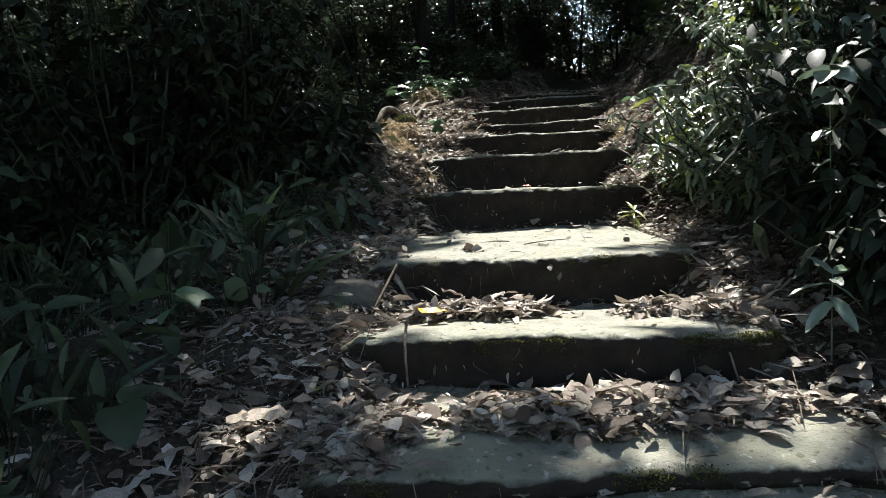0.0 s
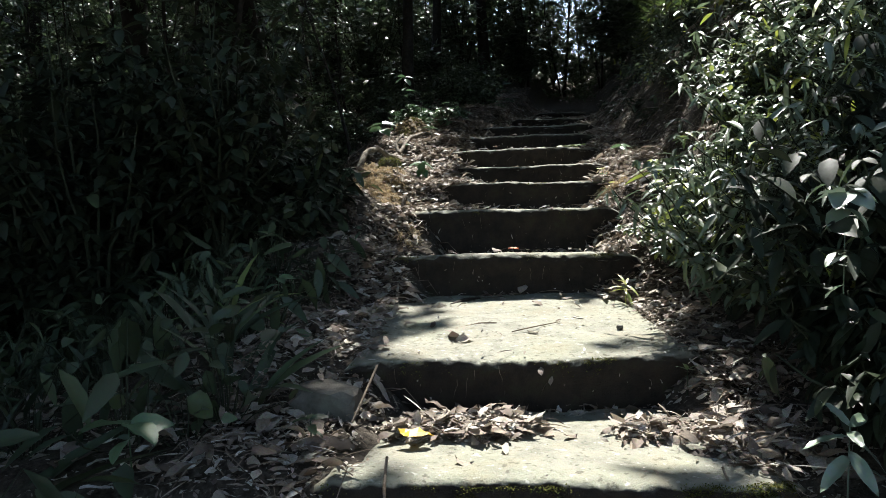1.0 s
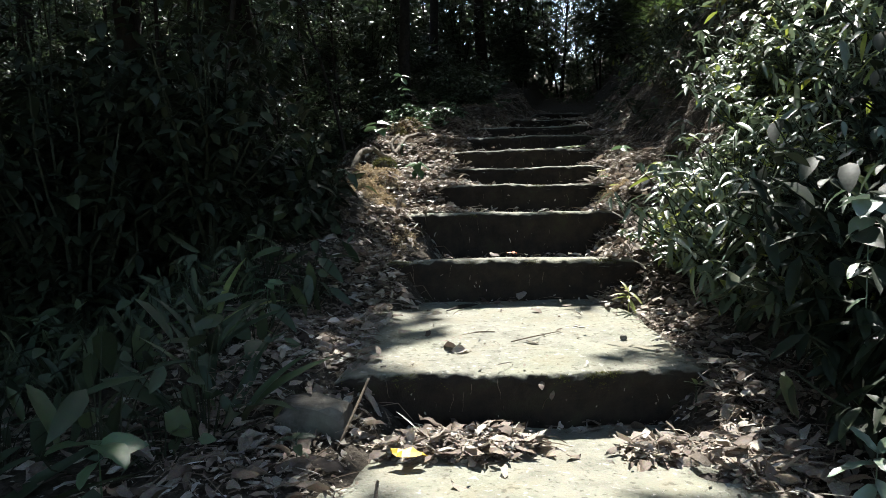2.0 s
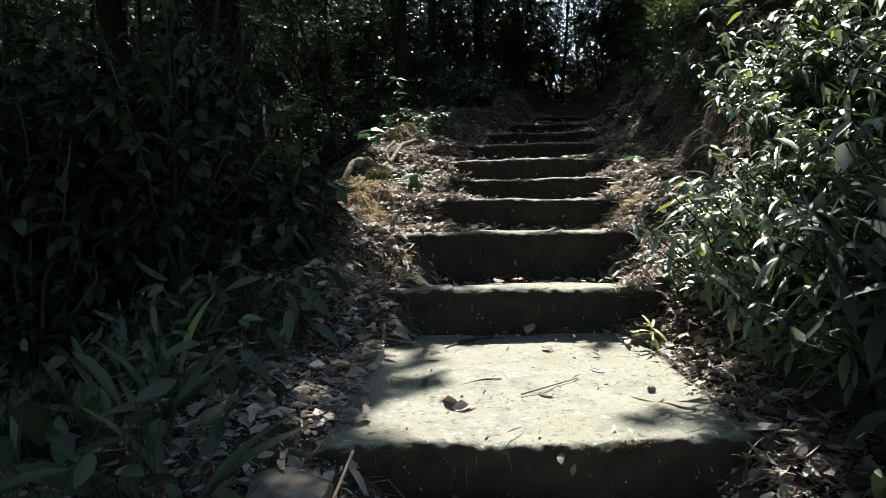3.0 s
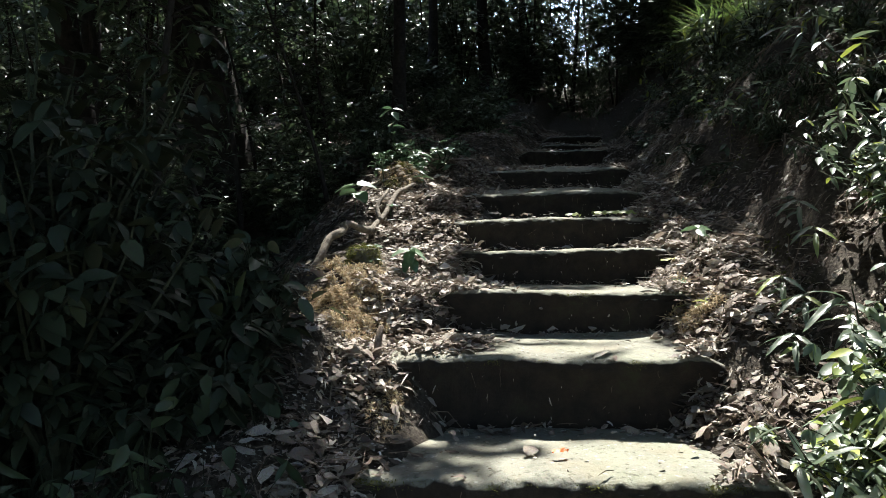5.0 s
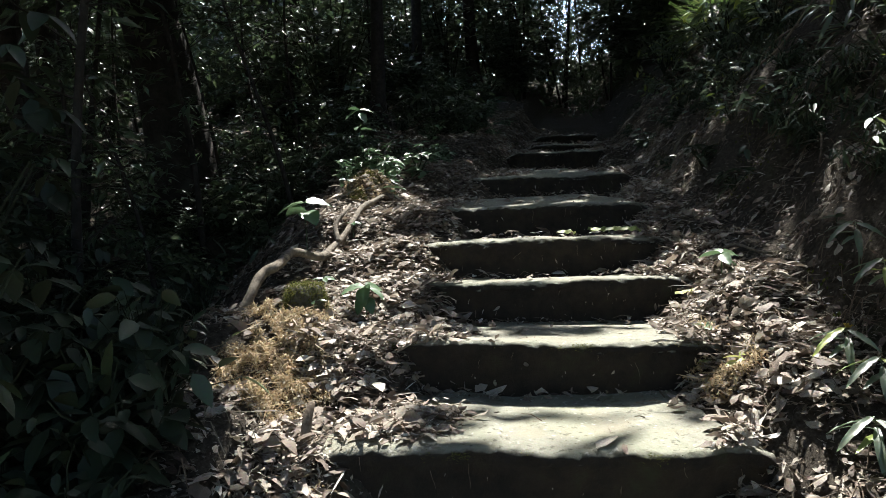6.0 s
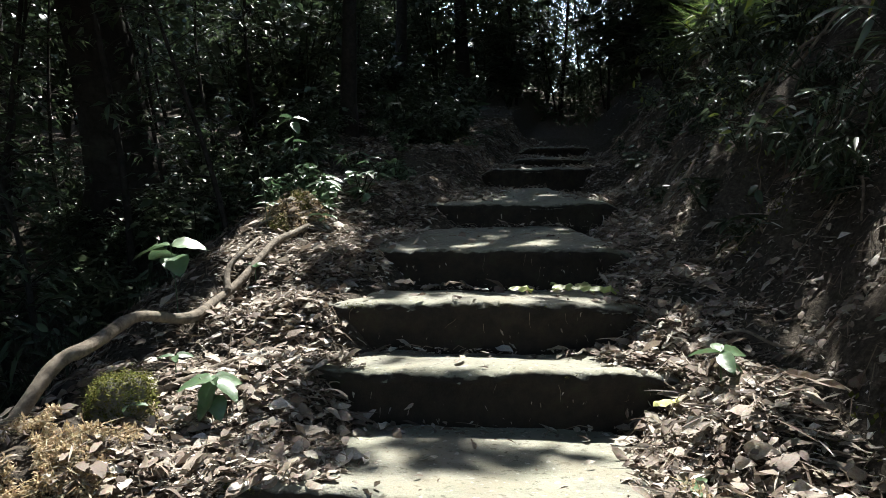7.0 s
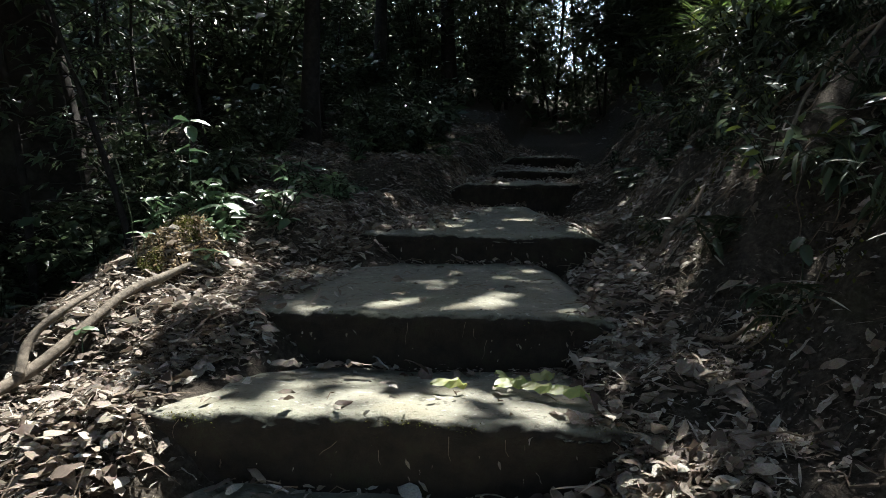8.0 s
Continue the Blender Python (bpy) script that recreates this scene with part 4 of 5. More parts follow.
HEAPS = [(-0.28, 1.72, 0.18, 0.26, 0.02), (0.45, 1.74, 0.52, 0.15, 0.045), (0.08, 2.46, 0.30, 0.13, 0.05), (0.80, 2.36, 0.20, 0.10, 0.03), (1.0, 2.14, 0.15, 0.13, 0.03), (0.1, 3.0, 0.0, 0.1, 0), (1.52, 5.2, 0.28, 0.6, 0.02), (0.05, 5.95, 0.34, 0.3, 0.03), (0.16, 5.56, 0.26, 0.22, 0.03), (0.12, 4.98, 0.22, 0.2, 0.02), (1.6, 6.15, 0.25, 0.25, 0.03)]
# leaves drifted into the corners at the foot of each riser
for k in range(3, 11):
    yl, yr, _, xl, xr = STEPS[k]
    wide = 0.14 + 0.05 * math.sin(k * 2.3)
    HEAPS += [(max(xr, STEPS[k - 1][4]) + (0.11 if k == 3 else -0.07 if k < 6 else 0.05), yr - 0.06, wide, 0.15, 0.07)]
    if k > 3:
        HEAPS.append((xl - 0.11, yl - 0.10, wide + 0.04, 0.18, 0.05))


def heap_z(x, y):
    z = 0 * x
    for cx, cy, rx, ry, h in HEAPS:
        if rx:
            z = np.maximum(z, h * np.clip(1.2 - ((x - cx) / rx) ** 2 - ((y - cy) / ry) ** 2, 0, 1))
    return z


def litter_weight(x, y):
    xl, xr = edges(y)
    d = np.maximum(x - xr, xl - x)
    w = ss(d, -0.12, 0.05) * (1 - 0.7 * ss(d, 0.4, 0.9)) * (1 - 0.6 * ss(d, 0.25, 0.6) * (y < 4.4)) * (1 - 0.85 * ss(xl - x, 0.36, 0.6) * (y > 4.2) * (y < 6.2)) * (1 - 0.85 * ss(x - xr, 0.25, 0.7)) * (1 - 0.92 * ss(x - xr, 0.08, 0.3) * (y < 3.2)) * (1 - 0.75 * (x > xr + 0.1) * (y > 4.4) * ss(wobble(x, y, 2.4, 5.0) + 0.5 * wobble(x, y, 6.0, 2.0), 0.0, 0.35))
    w = np.maximum(w, 0.016 * (d < 0))
    w = np.maximum(w, 0.75 * (y > 7.5) * (xl - x > 0) * (xl - x < 1.9) * (0.6 + 0.4 * wobble(x, y, 2.0, 7.0)))
    shady = (y > 8.5) * (y < 16)
    w = np.maximum(w, shady * 0.5 * ss(d, -0.45, -0.05))
    # drifts in the corners of each tread
    for k in range(3, len(SY)):
        back = front_y(k, x) - y
        w = np.maximum(w, 0.9 * (back > -0.02) * (1 - ss(back, 0.1, 0.3)) * ss(d, -0.24, -0.05))
    for cx, cy, rx, ry, h in HEAPS:
        if rx:
            w = np.maximum(w, 0.95 * (((x - cx) / rx) ** 2 + ((y - cy) / ry) ** 2 < 1))
    w = w * np.where(((x + 0.38) / 0.21) ** 2 + ((y - 5.30) / 0.42) ** 2 < 1, 0.16, 1)
    # drifts against the foot of each riser
    for k in range(1, len(SY)):
        back = front_y(k, x) - y
        w = np.maximum(w, 0.35 * (d < 0) * (back > 0) * (back < 0.09) * (1 if k != 4 else 0.4))
    return w


litter = Geo()
for n in range(8):
    x, y, r = litter_points(21000, -1.6, 3.2, 0.7, 15, litter_weight, 130 + n)
    z = top(x, y) + r.uniform(0.003, 0.028, len(x)) + heap_z(x, y) * r.uniform(0.5, 1.0, len(x))
    slope = np.clip((top(x + 0.05, y) - top(x - 0.05, y)) / 0.1, -1, 1)
    yaw = r.uniform(0, 6.28, len(x))
    litter.leaves(DRY[n], np.stack([x, y, z], -1), yaw, r.normal(0, 0.2, len(x)) + slope * np.cos(yaw) * 0.8, r.normal(0, 0.35, len(x)) - slope * np.sin(yaw) * 0.8, (0.011 + 0.095 * r.uniform(0, 1, len(x)) ** 3.0) * (1 - 0.25 * (x > edges(y)[1] + 0.3)))
# the heaps, filled from the tread up with crumpled leaves
for n, (cx, cy, rx, ry, h) in enumerate(HEAPS):
    if rx:
        r = np.random.default_rng(500 + n)
        k = int(3600 * rx * ry + 80)
        for d in range(4):
            a, u = r.uniform(0, 6.28, k), np.sqrt(r.uniform(0, 1, k)) * r.uniform(0.8, 1.15, k)
            x, y = cx + rx * u * np.cos(a), cy + ry * u * np.sin(a)
            z = top(x, y) + 0.004 + heap_z(x, y) * r.uniform(0, 0.95, k)
            litter.leaves(DRY[(n + 2 * d) % 8], np.stack([x, y, z], -1), r.uniform(0, 6.28, k), r.normal(0, 0.3, k), r.normal(0, 0.5, k), 0.012 + 0.075 * r.uniform(0, 1, k) ** 2.6)
# bits caught on the risers
for k in range(1, 11):
    r = np.random.default_rng(160 + k)
    bx = r.uniform(STEPS[k][3], STEPS[k][4], 44)
    h = STEPS[k][2] - BACK[k - 1]
    bz = BACK[k - 1] + h * r.uniform(0.05, 0.85, 44)
    litter.leaves(DRY[k % 8], np.stack([bx, front_y(k, bx) + 0.012, bz], -1), r.uniform(0, 6.28, 44), r.normal(-1.2, 0.4, 44), r.normal(0, 0.6, 44), 0.008 + 0.036 * r.uniform(0, 1, 44) ** 2)
x, y, r = litter_points(34000, -6, 5, -6, 17, lambda x, y: 0.35 - 0.2 * (x > edges(y)[1]), 140)
xl, xr = edges(y)
out = (np.maximum(x - xr, xl - x) > 0.3) | (y < 0.7)
x, y = x[out], y[out]
litter.leaves(MID, np.stack([x, y, top(x, y) + r.uniform(0.004, 0.03, len(x))], -1), r.uniform(0, 6.28, len(x)), r.normal(0, 0.3, len(x)), r.normal(0, 0.4, len(x)), r.uniform(0.05, 0.13, len(x)))
x, y, r = litter_points(42000, 1.2, 5, 3.6, 13.5, lambda x, y: 0.6 * (x > edges(y)[1] + 0.2) * (x < edges(y)[1] + 2.2) * (0.6 + 0.4 * wobble(x, y, 2.2, 5.0)), 141)
for n in range(8):
    px, py = x[n::8], y[n::8]
    yaw = r.uniform(0, 6.28, len(px))
    litter.leaves(DRY[n], np.stack([px, py, land(px, py) + r.uniform(0.002, 0.022, len(px))], -1), yaw, r.normal(0, 0.35, len(px)) + 0.75 * np.cos(yaw), r.normal(0, 0.35, len(px)) - 0.75 * np.sin(yaw), 0.011 + 0.06 * r.uniform(0, 1, len(px)) ** 3)
# crumbled fragments below and between the leaves
x, y, r = litter_points(240000, -1.5, 4.2, 0.8, 13.5, lambda x, y: np.maximum(litter_weight(x, y), 0.4 * (x > edges(y)[1]) * (x < edges(y)[1] + 1.9)) * (0.65 + 0.35 * wobble(x, y, 3.0, 2.0)), 142)
litter.leaves(BIT, np.stack([x, y, top(x, y) + r.uniform(0.0, 0.014, len(x))], -1), r.uniform(0, 6.28, len(x)), r.normal(0, 0.5, len(x)), r.normal(0, 0.6, len(x)), 0.008 + 0.03 * r.uniform(0, 1, len(x)) ** 2)
carpet = tagged(part("leaf_litter", litter, DEAD, smooth=True), "carpet of dry brown and pale dead leaves", "leaf litter", kind="stuff")

# some of the larger leaves, lying loose on top
loose = [Geo().leaves(d, (0, 0, 0), 0, 0, 0, 1.0).mesh("fallen_leaf", DEAD, True) for d in LARGE_DRY]
x, y, r = litter_points(1900, -1.0, 2.1, 1.2, 8.6, lambda x, y: litter_weight(x, y) * (litter_weight(x, y) > 0.3), 150)
for n in range(min(280, len(x))):
    ob = part("fallen_leaf", loose[n % 8], None, carpet)
    k = r.uniform(0.055, 0.12)
    ob.matrix_basis = Matrix.LocRotScale((x[n], y[n], float(top(x[n], y[n]) + heap_z(x[n], y[n])) + 0.026), Euler((r.normal(0, 0.25), r.normal(0, 0.2), r.uniform(0, 6.28))), (k, k, k))

# fine twigs and straw in the litter
twigs = Geo()
x, y, r = litter_points(9000, -1.4, 3.4, 0.8, 11, lambda x, y: np.maximum(litter_weight(x, y), 0.12 * (x > edges(y)[1])), 151)
for px, py in zip(x, y):
    a, k = r.uniform(0, 6.28), r.uniform(0.03, 0.16)
    dx, dy = math.cos(a) * k, math.sin(a) * k
    z0, z1 = float(top(px, py)), float(top(px + dx, py + dy))
    lift = r.uniform(0.012, 0.035)
    if abs(z0 - z1) < 0.11:
        twigs.tube([(px, py, z0 + lift), (px + dx * 0.5, py + dy * 0.5, max(z0, z1, (z0 + z1) / 2) + lift + r.uniform(0, 0.012)), (px + dx, py + dy, z1 + lift * 0.8)], (0.0022 * r.uniform(0.5, 1.3), 0.002, 0.001), 3)
tagged(part("fallen_twig", twigs, TWIG), "thin dry twigs strewn over the leaf litter", "twigs", kind="stuff")

# dry golden straw and crumbled roots on the rim, thinning out unevenly into the leaves
r = np.random.default_rng(152)
mound = Geo()
for cx, cy, rx, ry, k in ((-0.38, 5.32, 0.25, 0.46, 44000), (-0.11, 4.62, 0.07, 0.10, 1800), (-0.16, 4.52, 0.07, 0.10, 1200), (1.34, 5.00, 0.12, 0.20, 5000)):
    x, y = cx + rx * 0.55 * r.normal(0, 1, k), cy + ry * 0.55 * r.normal(0, 1, k)
    d = ((x - cx) / rx) ** 2 + ((y - cy) / ry) ** 2
    on = wobble(x, y, 5.0, 2.0) + 0.8 * wobble(x, y, 13.0, 1.0) + 0.4 * wobble(x, y, 31.0, 4.0) > -0.75 + 1.1 * d
    x, y, d = x[on], y[on], d[on]
    k = len(x)
    lump = 0.045 * np.maximum(wobble(x, y, 17.0, 5.0), 0) + 0.03 * np.maximum(wobble(x, y, 36.0, 2.0), 0)
    z = top(x, y) + r.uniform(0.003, 0.03, k) * np.clip(1.2 - d, 0.2, 1) + lump + (0.035 if cx > 0 else 0)
    for n, tpl in enumerate((BIT, CRUMB, BIT)):
        u = slice(n, None, 3)
        m = len(x[u])
        mound.leaves(tpl, np.stack([x, y, z], -1)[u], r.uniform(0, 6.28, m), r.normal(0.1, 0.7, m), r.normal(0, 0.8, m), 0.005 + 0.02 * r.uniform(0, 1, m) ** 2)
    long = np.arange(0, k, 110)
    m = len(long)
    mound.leaves(leaf_shape(0.045, 0.3, 0.1, (0, 0.3, 0.7, 1.0)), np.stack([x, y, z + 0.012], -1)[long], r.uniform(0, 6.28, m), r.normal(0.05, 0.2, m), r.normal(0, 0.5, m), r.uniform(0.04, 0.12, m))
tagged(part("straw_mound", mound, STRAW), "heap of dry golden straw beside the steps", "straw", kind="stuff")
k, a, d = 9000, r.uniform(0, 6.28, 9000), np.sqrt(r.uniform(0, 1, 9000))
x, y = -0.18 + 0.2 * d * np.cos(a), 7.95 + 0.3 * d * np.sin(a)
z = top(x, y) + r.uniform(0, 0.03, k) + 0.03 * np.maximum(wobble(x, y, 14.0, 3.0), 0)
mound, green = Geo(), Geo()
mound.leaves(BIT, np.stack([x, y, z], -1)[::2], r.uniform(0, 6.28, k)[::2], r.normal(0.1, 0.6, k)[::2], r.normal(0, 0.7, k)[::2], (0.008 + 0.028 * r.uniform(0, 1, k) ** 2)[::2])
mound.leaves(CRUMB, np.stack([x, y, z + 0.01], -1)[::30], r.uniform(0, 6.28, k)[::30], r.normal(0.1, 0.3, k)[::30], r.normal(0, 0.5, k)[::30], r.uniform(0.02, 0.05, k)[::30])
on = np.flatnonzero(wobble(x, y, 9.0, 7.0) > 0.2)
green.leaves(FAR, np.stack([x, y, z + 0.004], -1)[on], r.uniform(0, 6.28, len(on)), r.uniform(0.2, 1.3, len(on)), 0, r.uniform(0.008, 0.02, len(on)))
foot = tagged(part("straw_mound", mound, STRAW), "heap of dry straw and moss round a shrub's foot", "straw", kind="stuff")
tagged(part("moss", green, MOSS, foot, "olive moss"), kind="stuff")

# debris and hanging rootlets on the bank
r = np.random.default_rng(153)
hang = Geo()
for _ in range(300):
    py = r.uniform(4.6, 13)
    px = float(edges(py)[1]) + r.uniform(0.15, 1.9)
    a, k = r.uniform(0, 6.28), r.uniform(0.05, 0.32)
    t = np.linspace(0, 1, 6)
    lx, ly = px + np.cos(a) * k * t + r.normal(0, 0.012, 6), py + np.sin(a) * k * t + r.normal(0, 0.012, 6)
    hang.tube(np.stack([lx, ly, land(lx, ly) + 0.012 + 0.05 * np.sin(t * 3.1) * r.uniform(0, 1)], -1), np.linspace(1, 0.4, 6) * r.uniform(0.0015, 0.006), 4)
tagged(part("rootlet", hang, TWIG), "dry rootlets and twigs hanging down the earth bank", "roots", kind="stuff")


r = np.random.default_rng(154)
k = 26000
y = r.uniform(4.4, 12.5, k)
x = edges(y)[1] + r.uniform(0.25, 2.2, k)
on = wobble(x, y, 2.6, 9.0) + 0.6 * wobble(x, y, 7.0, 3.0) > 0.45 + r.normal(0, 0.15, k)
x, y = x[on], y[on]
bank_moss = Geo().leaves(FAR, np.stack([x, y, land(x, y) + 0.004], -1), r.uniform(0, 6.28, len(x)), r.uniform(0.2, 1.3, len(x)), 0, r.uniform(0.012, 0.03, len(x)))
tagged(part("bank_moss", bank_moss, MOSS), "patches of olive moss on the earth bank", "moss", kind="stuff")
REED = leaf_shape(0.055, 0.3, 0.12, (0, 0.3, 0.7, 1.0))
x, y, r = litter_points(15000, -1.2, 2.6, 0.9, 9.5, lambda x, y: litter_weight(x, y) * (0.4 + 0.6 * (x > edges(y)[1] - 0.1)), 155)
yaw = r.uniform(0, 6.28, len(x))
reeds = Geo().leaves(REED, np.stack([x, y, top(x, y) + heap_z(x, y) + r.uniform(0.012, 0.04, len(x))], -1), yaw, r.normal(0.03, 0.15, len(x)), r.normal(0, 0.5, len(x)), 0.025 + 0.13 * r.uniform(0, 1, len(x)) ** 2.4)
tagged(part("dry_grass", reeds, DEAD), "pale dry grass blades lying in the litter", "dry grass", kind="stuff")


# ---- single things along the way ----
def curve_thing(name, points, radii, material, label, category, sides=9, knots=0.0):
    """A bent root, branch or stick along a smooth line."""
    p = np.array(points, float)
    t = np.linspace(0, len(p) - 1, 8 * (len(p) - 1) + 1)
    out = []
    for v in t:
        i = min(int(v), len(p) - 2)
        u, a, b = v - i, p[max(i - 1, 0)], p[min(i + 2, len(p) - 1)]
        m0, m1 = (p[i + 1] - a) / 2, (b - p[i]) / 2
        out.append((2 * u ** 3 - 3 * u * u + 1) * p[i] + (u ** 3 - 2 * u * u + u) * m0 + (-2 * u ** 3 + 3 * u * u) * p[i + 1] + (u ** 3 - u * u) * m1)
    rad = np.interp(t, np.arange(len(p)), radii) * (1 + knots * (0.6 * np.sin(t * 1.9 + 1) * np.sin(t * 0.83) + 0.35 * np.sin(t * 4.7) * np.sin(t * 1.37)))
    out = np.array(out) + (knots * rad * 2.2)[:, None] * np.stack([np.sin(t * 2.3 + 1), np.sin(t * 1.7), np.sin(t * 2.9 + 2)], -1)
    return tagged(part(name, Geo().tube(np.array(out), rad, sides), material, smooth=True), label, category)


def lying(points, lift=0.015):
    """Places on the ground below the given ones."""
    return [(x, y, float(top(x, y)) + lift) for x, y in points]


ROOT = "grey weathered root crossing the rim of the path"
curve_thing("root", [(-0.62, 5.50, 1.70), (-0.55, 5.59, 1.83), (-0.51, 5.70, 1.895), (-0.475, 5.79, 1.937), (-0.455, 6.09, 1.955), (-0.40, 6.30, 1.925), (-0.35, 6.48, 1.90), (-0.32, 6.74, 1.935), (-0.275, 6.96, 2.005), (-0.20, 7.38, 2.15), (-0.12, 7.60, 2.19), (-0.06, 7.75, 2.22)], [0.019, 0.023, 0.026, 0.024, 0.022, 0.021, 0.023, 0.022, 0.021, 0.021, 0.018, 0.013], ROOTBARK, ROOT, "root", 12, 0.16)
curve_thing("root", [(-0.31, 6.78, 1.95), (-0.33, 6.88, 2.05), (-0.28, 7.02, 2.13), (-0.27, 7.25, 2.18)], [0.018, 0.016, 0.014, 0.008], ROOTBARK, ROOT, "root", 8, 0.12)
curve_thing("root", lying([(-0.30, 5.95), (-0.22, 6.03), (-0.13, 6.15), (-0.03, 6.2), (0.04, 6.3)], 0.03), [0.010, 0.013, 0.014, 0.012, 0.008], ROOTBARK, "short grey root among dead leaves", "root", 8, 0.1)
curve_thing("root", lying([(-0.42, 7.75), (-0.3, 7.8), (-0.16, 7.78), (-0.05, 7.92), (0.04, 8.0)], 0.03), [0.006, 0.009, 0.011, 0.010, 0.006], ROOTBARK, "thin pale root looped over the earth mound", "root", 8, 0.1)
curve_thing("root", lying([(-0.36, 8.0), (-0.24, 7.9), (-0.08, 7.94), (0.06, 7.9)], 0.025), [0.004, 0.006, 0.006, 0.004], ROOTBARK, "thin pale root looped over the earth mound", "root", 6, 0.1)
curve_thing("log", lying([(-2.6, 7.6), (-1.6, 6.75), (-0.95, 6.2), (-0.65, 6.0)], 0.03), [0.07, 0.06, 0.05, 0.035], BARK, "fallen grey log lying down the slope", "log", 12, 0.08)
curve_thing("wooden_peg", [(-0.20, 4.68, 1.18), (-0.195, 4.76, 1.37), (-0.185, 4.84, 1.50), (-0.18, 4.88, 1.55)], [0.020, 0.019, 0.017, 0.012], TWIG, "short weathered wooden peg beside a step", "peg", 8, 0.1)
curve_thing("root", lying([(2.12, 7.68), (2.20, 7.72), (2.27, 7.82), (2.34, 7.80), (2.46, 7.9)], 0.03), [0.014, 0.022, 0.018, 0.012, 0.006], TWIG, "gnarled pale root bulging from the earth bank", "root", 10, 0.25)
curve_thing("branch", lying([(2.90, 7.22), (2.81, 7.37), (2.74, 7.5), (2.73, 7.73), (2.75, 8.04)], 0.05), [0.007, 0.009, 0.010, 0.008, 0.004], TWIG, "long pale dry branch lying down the bank", "branch", 6, 0.15)
curve_thing("branch", lying([(2.42, 7.15), (2.56, 7.3), (2.70, 7.42), (2.80, 7.3), (2.98, 7.22)], 0.06), [0.006, 0.008, 0.010, 0.009, 0.006], TWIG, "bare pale branch leaning on the bank", "branch", 6)
curve_thing("branch", lying([(1.70, 5.95), (1.80, 5.90), (1.88, 5.80), (1.98, 5.78), (2.06, 5.70)], 0.03), [0.004, 0.007, 0.007, 0.006, 0.004], TWIG, "bent dry branch lying on the bank", "branch", 6, 0.1)
curve_thing("branch", lying([(2.02, 6.92), (2.06, 6.78), (2.10, 6.70), (2.13, 6.60)], 0.035), [0.009, 0.010, 0.008, 0.005], TWIG, "short dry branch hanging down the earth bank", "branch", 6, 0.15)
curve_thing("branch", lying([(2.25, 5.95), (2.32, 6.05), (2.38, 6.2), (2.47, 6.3)], 0.06), [0.004, 0.006, 0.007, 0.005], TWIG, "thin grey branch leaning on the bank", "branch", 6, 0.1)
curve_thing("root", lying([(2.22, 8.25), (2.35, 8.2), (2.5, 8.28), (2.68, 8.2), (2.85, 8.35)], 0.03), [0.006, 0.010, 0.009, 0.008, 0.004], TWIG, "dry root lying along the earth bank", "root", 7, 0.15)
curve_thing("branch", lying([(-3.4, 6.1), (-2.7, 5.3), (-2.2, 4.9)], 0.12), [0.03, 0.028, 0.02], BARK, "dark fallen branch among the herbs", "branch", 8)
for pts, rad in (([(0.80, 1.99, 0.785), (0.815, 1.93, 0.70), (0.82, 1.86, 0.605)], 0.004), ([(-0.22, 2.66, 0.925), (-0.26, 2.52, 0.85), (-0.30, 2.40, 0.78)], 0.005), ([(-0.15, 2.10, 0.80), (-0.15, 1.96, 0.76), (-0.145, 1.93, 0.64)], 0.005),
                 ([(0.55, 1.83, 0.63), (0.75, 1.80, 0.64), (0.98, 1.84, 0.63)], 0.004), ([(0.35, 3.1, 0.94), (0.45, 3.16, 0.945), (0.6, 3.28, 0.94)], 0.003), ([(0.1, 3.2, 0.94), (0.22, 3.28, 0.945), (0.3, 3.3, 0.94)], 0.004), ([(0.25, 4.0, 0.945), (0.5, 3.95, 0.95), (0.72, 4.0, 0.945)], 0.004)):
    curve_thing("stick", pts, [rad, rad, rad * 0.6], TWIG, "thin pale dry stick lying on a stone step", "stick", 5)
curve_thing("bark_chip", [(0.10, 3.80, 0.94), (0.18, 3.88, 0.95), (0.27, 3.95, 0.945)], [0.012, 0.016, 0.010], BARK, "dark strip of bark on the sunlit step", "bark", 6)


def rock(name, place, size, turn, material, label, seed, moss=0, flat=0.72):
    """A rough stone: a ball pushed in and out, flat below."""
    bm = bmesh.new()
    bmesh.ops.create_icosphere(bm, subdivisions=3, radius=1)
    for v in bm.verts:
        n = noise.noise(v.co * 1.4 + Vector((seed, 0, 0))) * 0.35 + noise.noise(v.co * 4 + Vector((0, seed, 0))) * 0.10
        v.co = Vector([max(-flat, min(flat, c)) for c in v.co * (1 + n)])
        v.co = Vector((v.co.x * size[0], v.co.y * size[1], v.co.z * size[2]))
    me = bpy.data.meshes.new(name)
    bm.to_mesh(me)
    bm.free()
    me.materials.append(material)
    ob = new(name, me)
    ob.matrix_basis = pose(*place, 0, 0, turn)
    if moss:
        q = np.random.default_rng(seed)
        co = np.array([v.co for v in me.vertices if v.co.z > -0.6 * size[2]])
        p = co[q.integers(0, len(co), moss)] + q.normal(0, 0.011, (moss, 3))
        tagged(part("moss", Geo().leaves(FAR, p, q.uniform(0, 6.28, moss), q.uniform(-0.2, 1.2, moss), 0, q.uniform(0.005, 0.013, moss)), MOSS, ob, "bright olive cushion of moss"), kind="stuff")
    return tagged(ob, label, "stone")


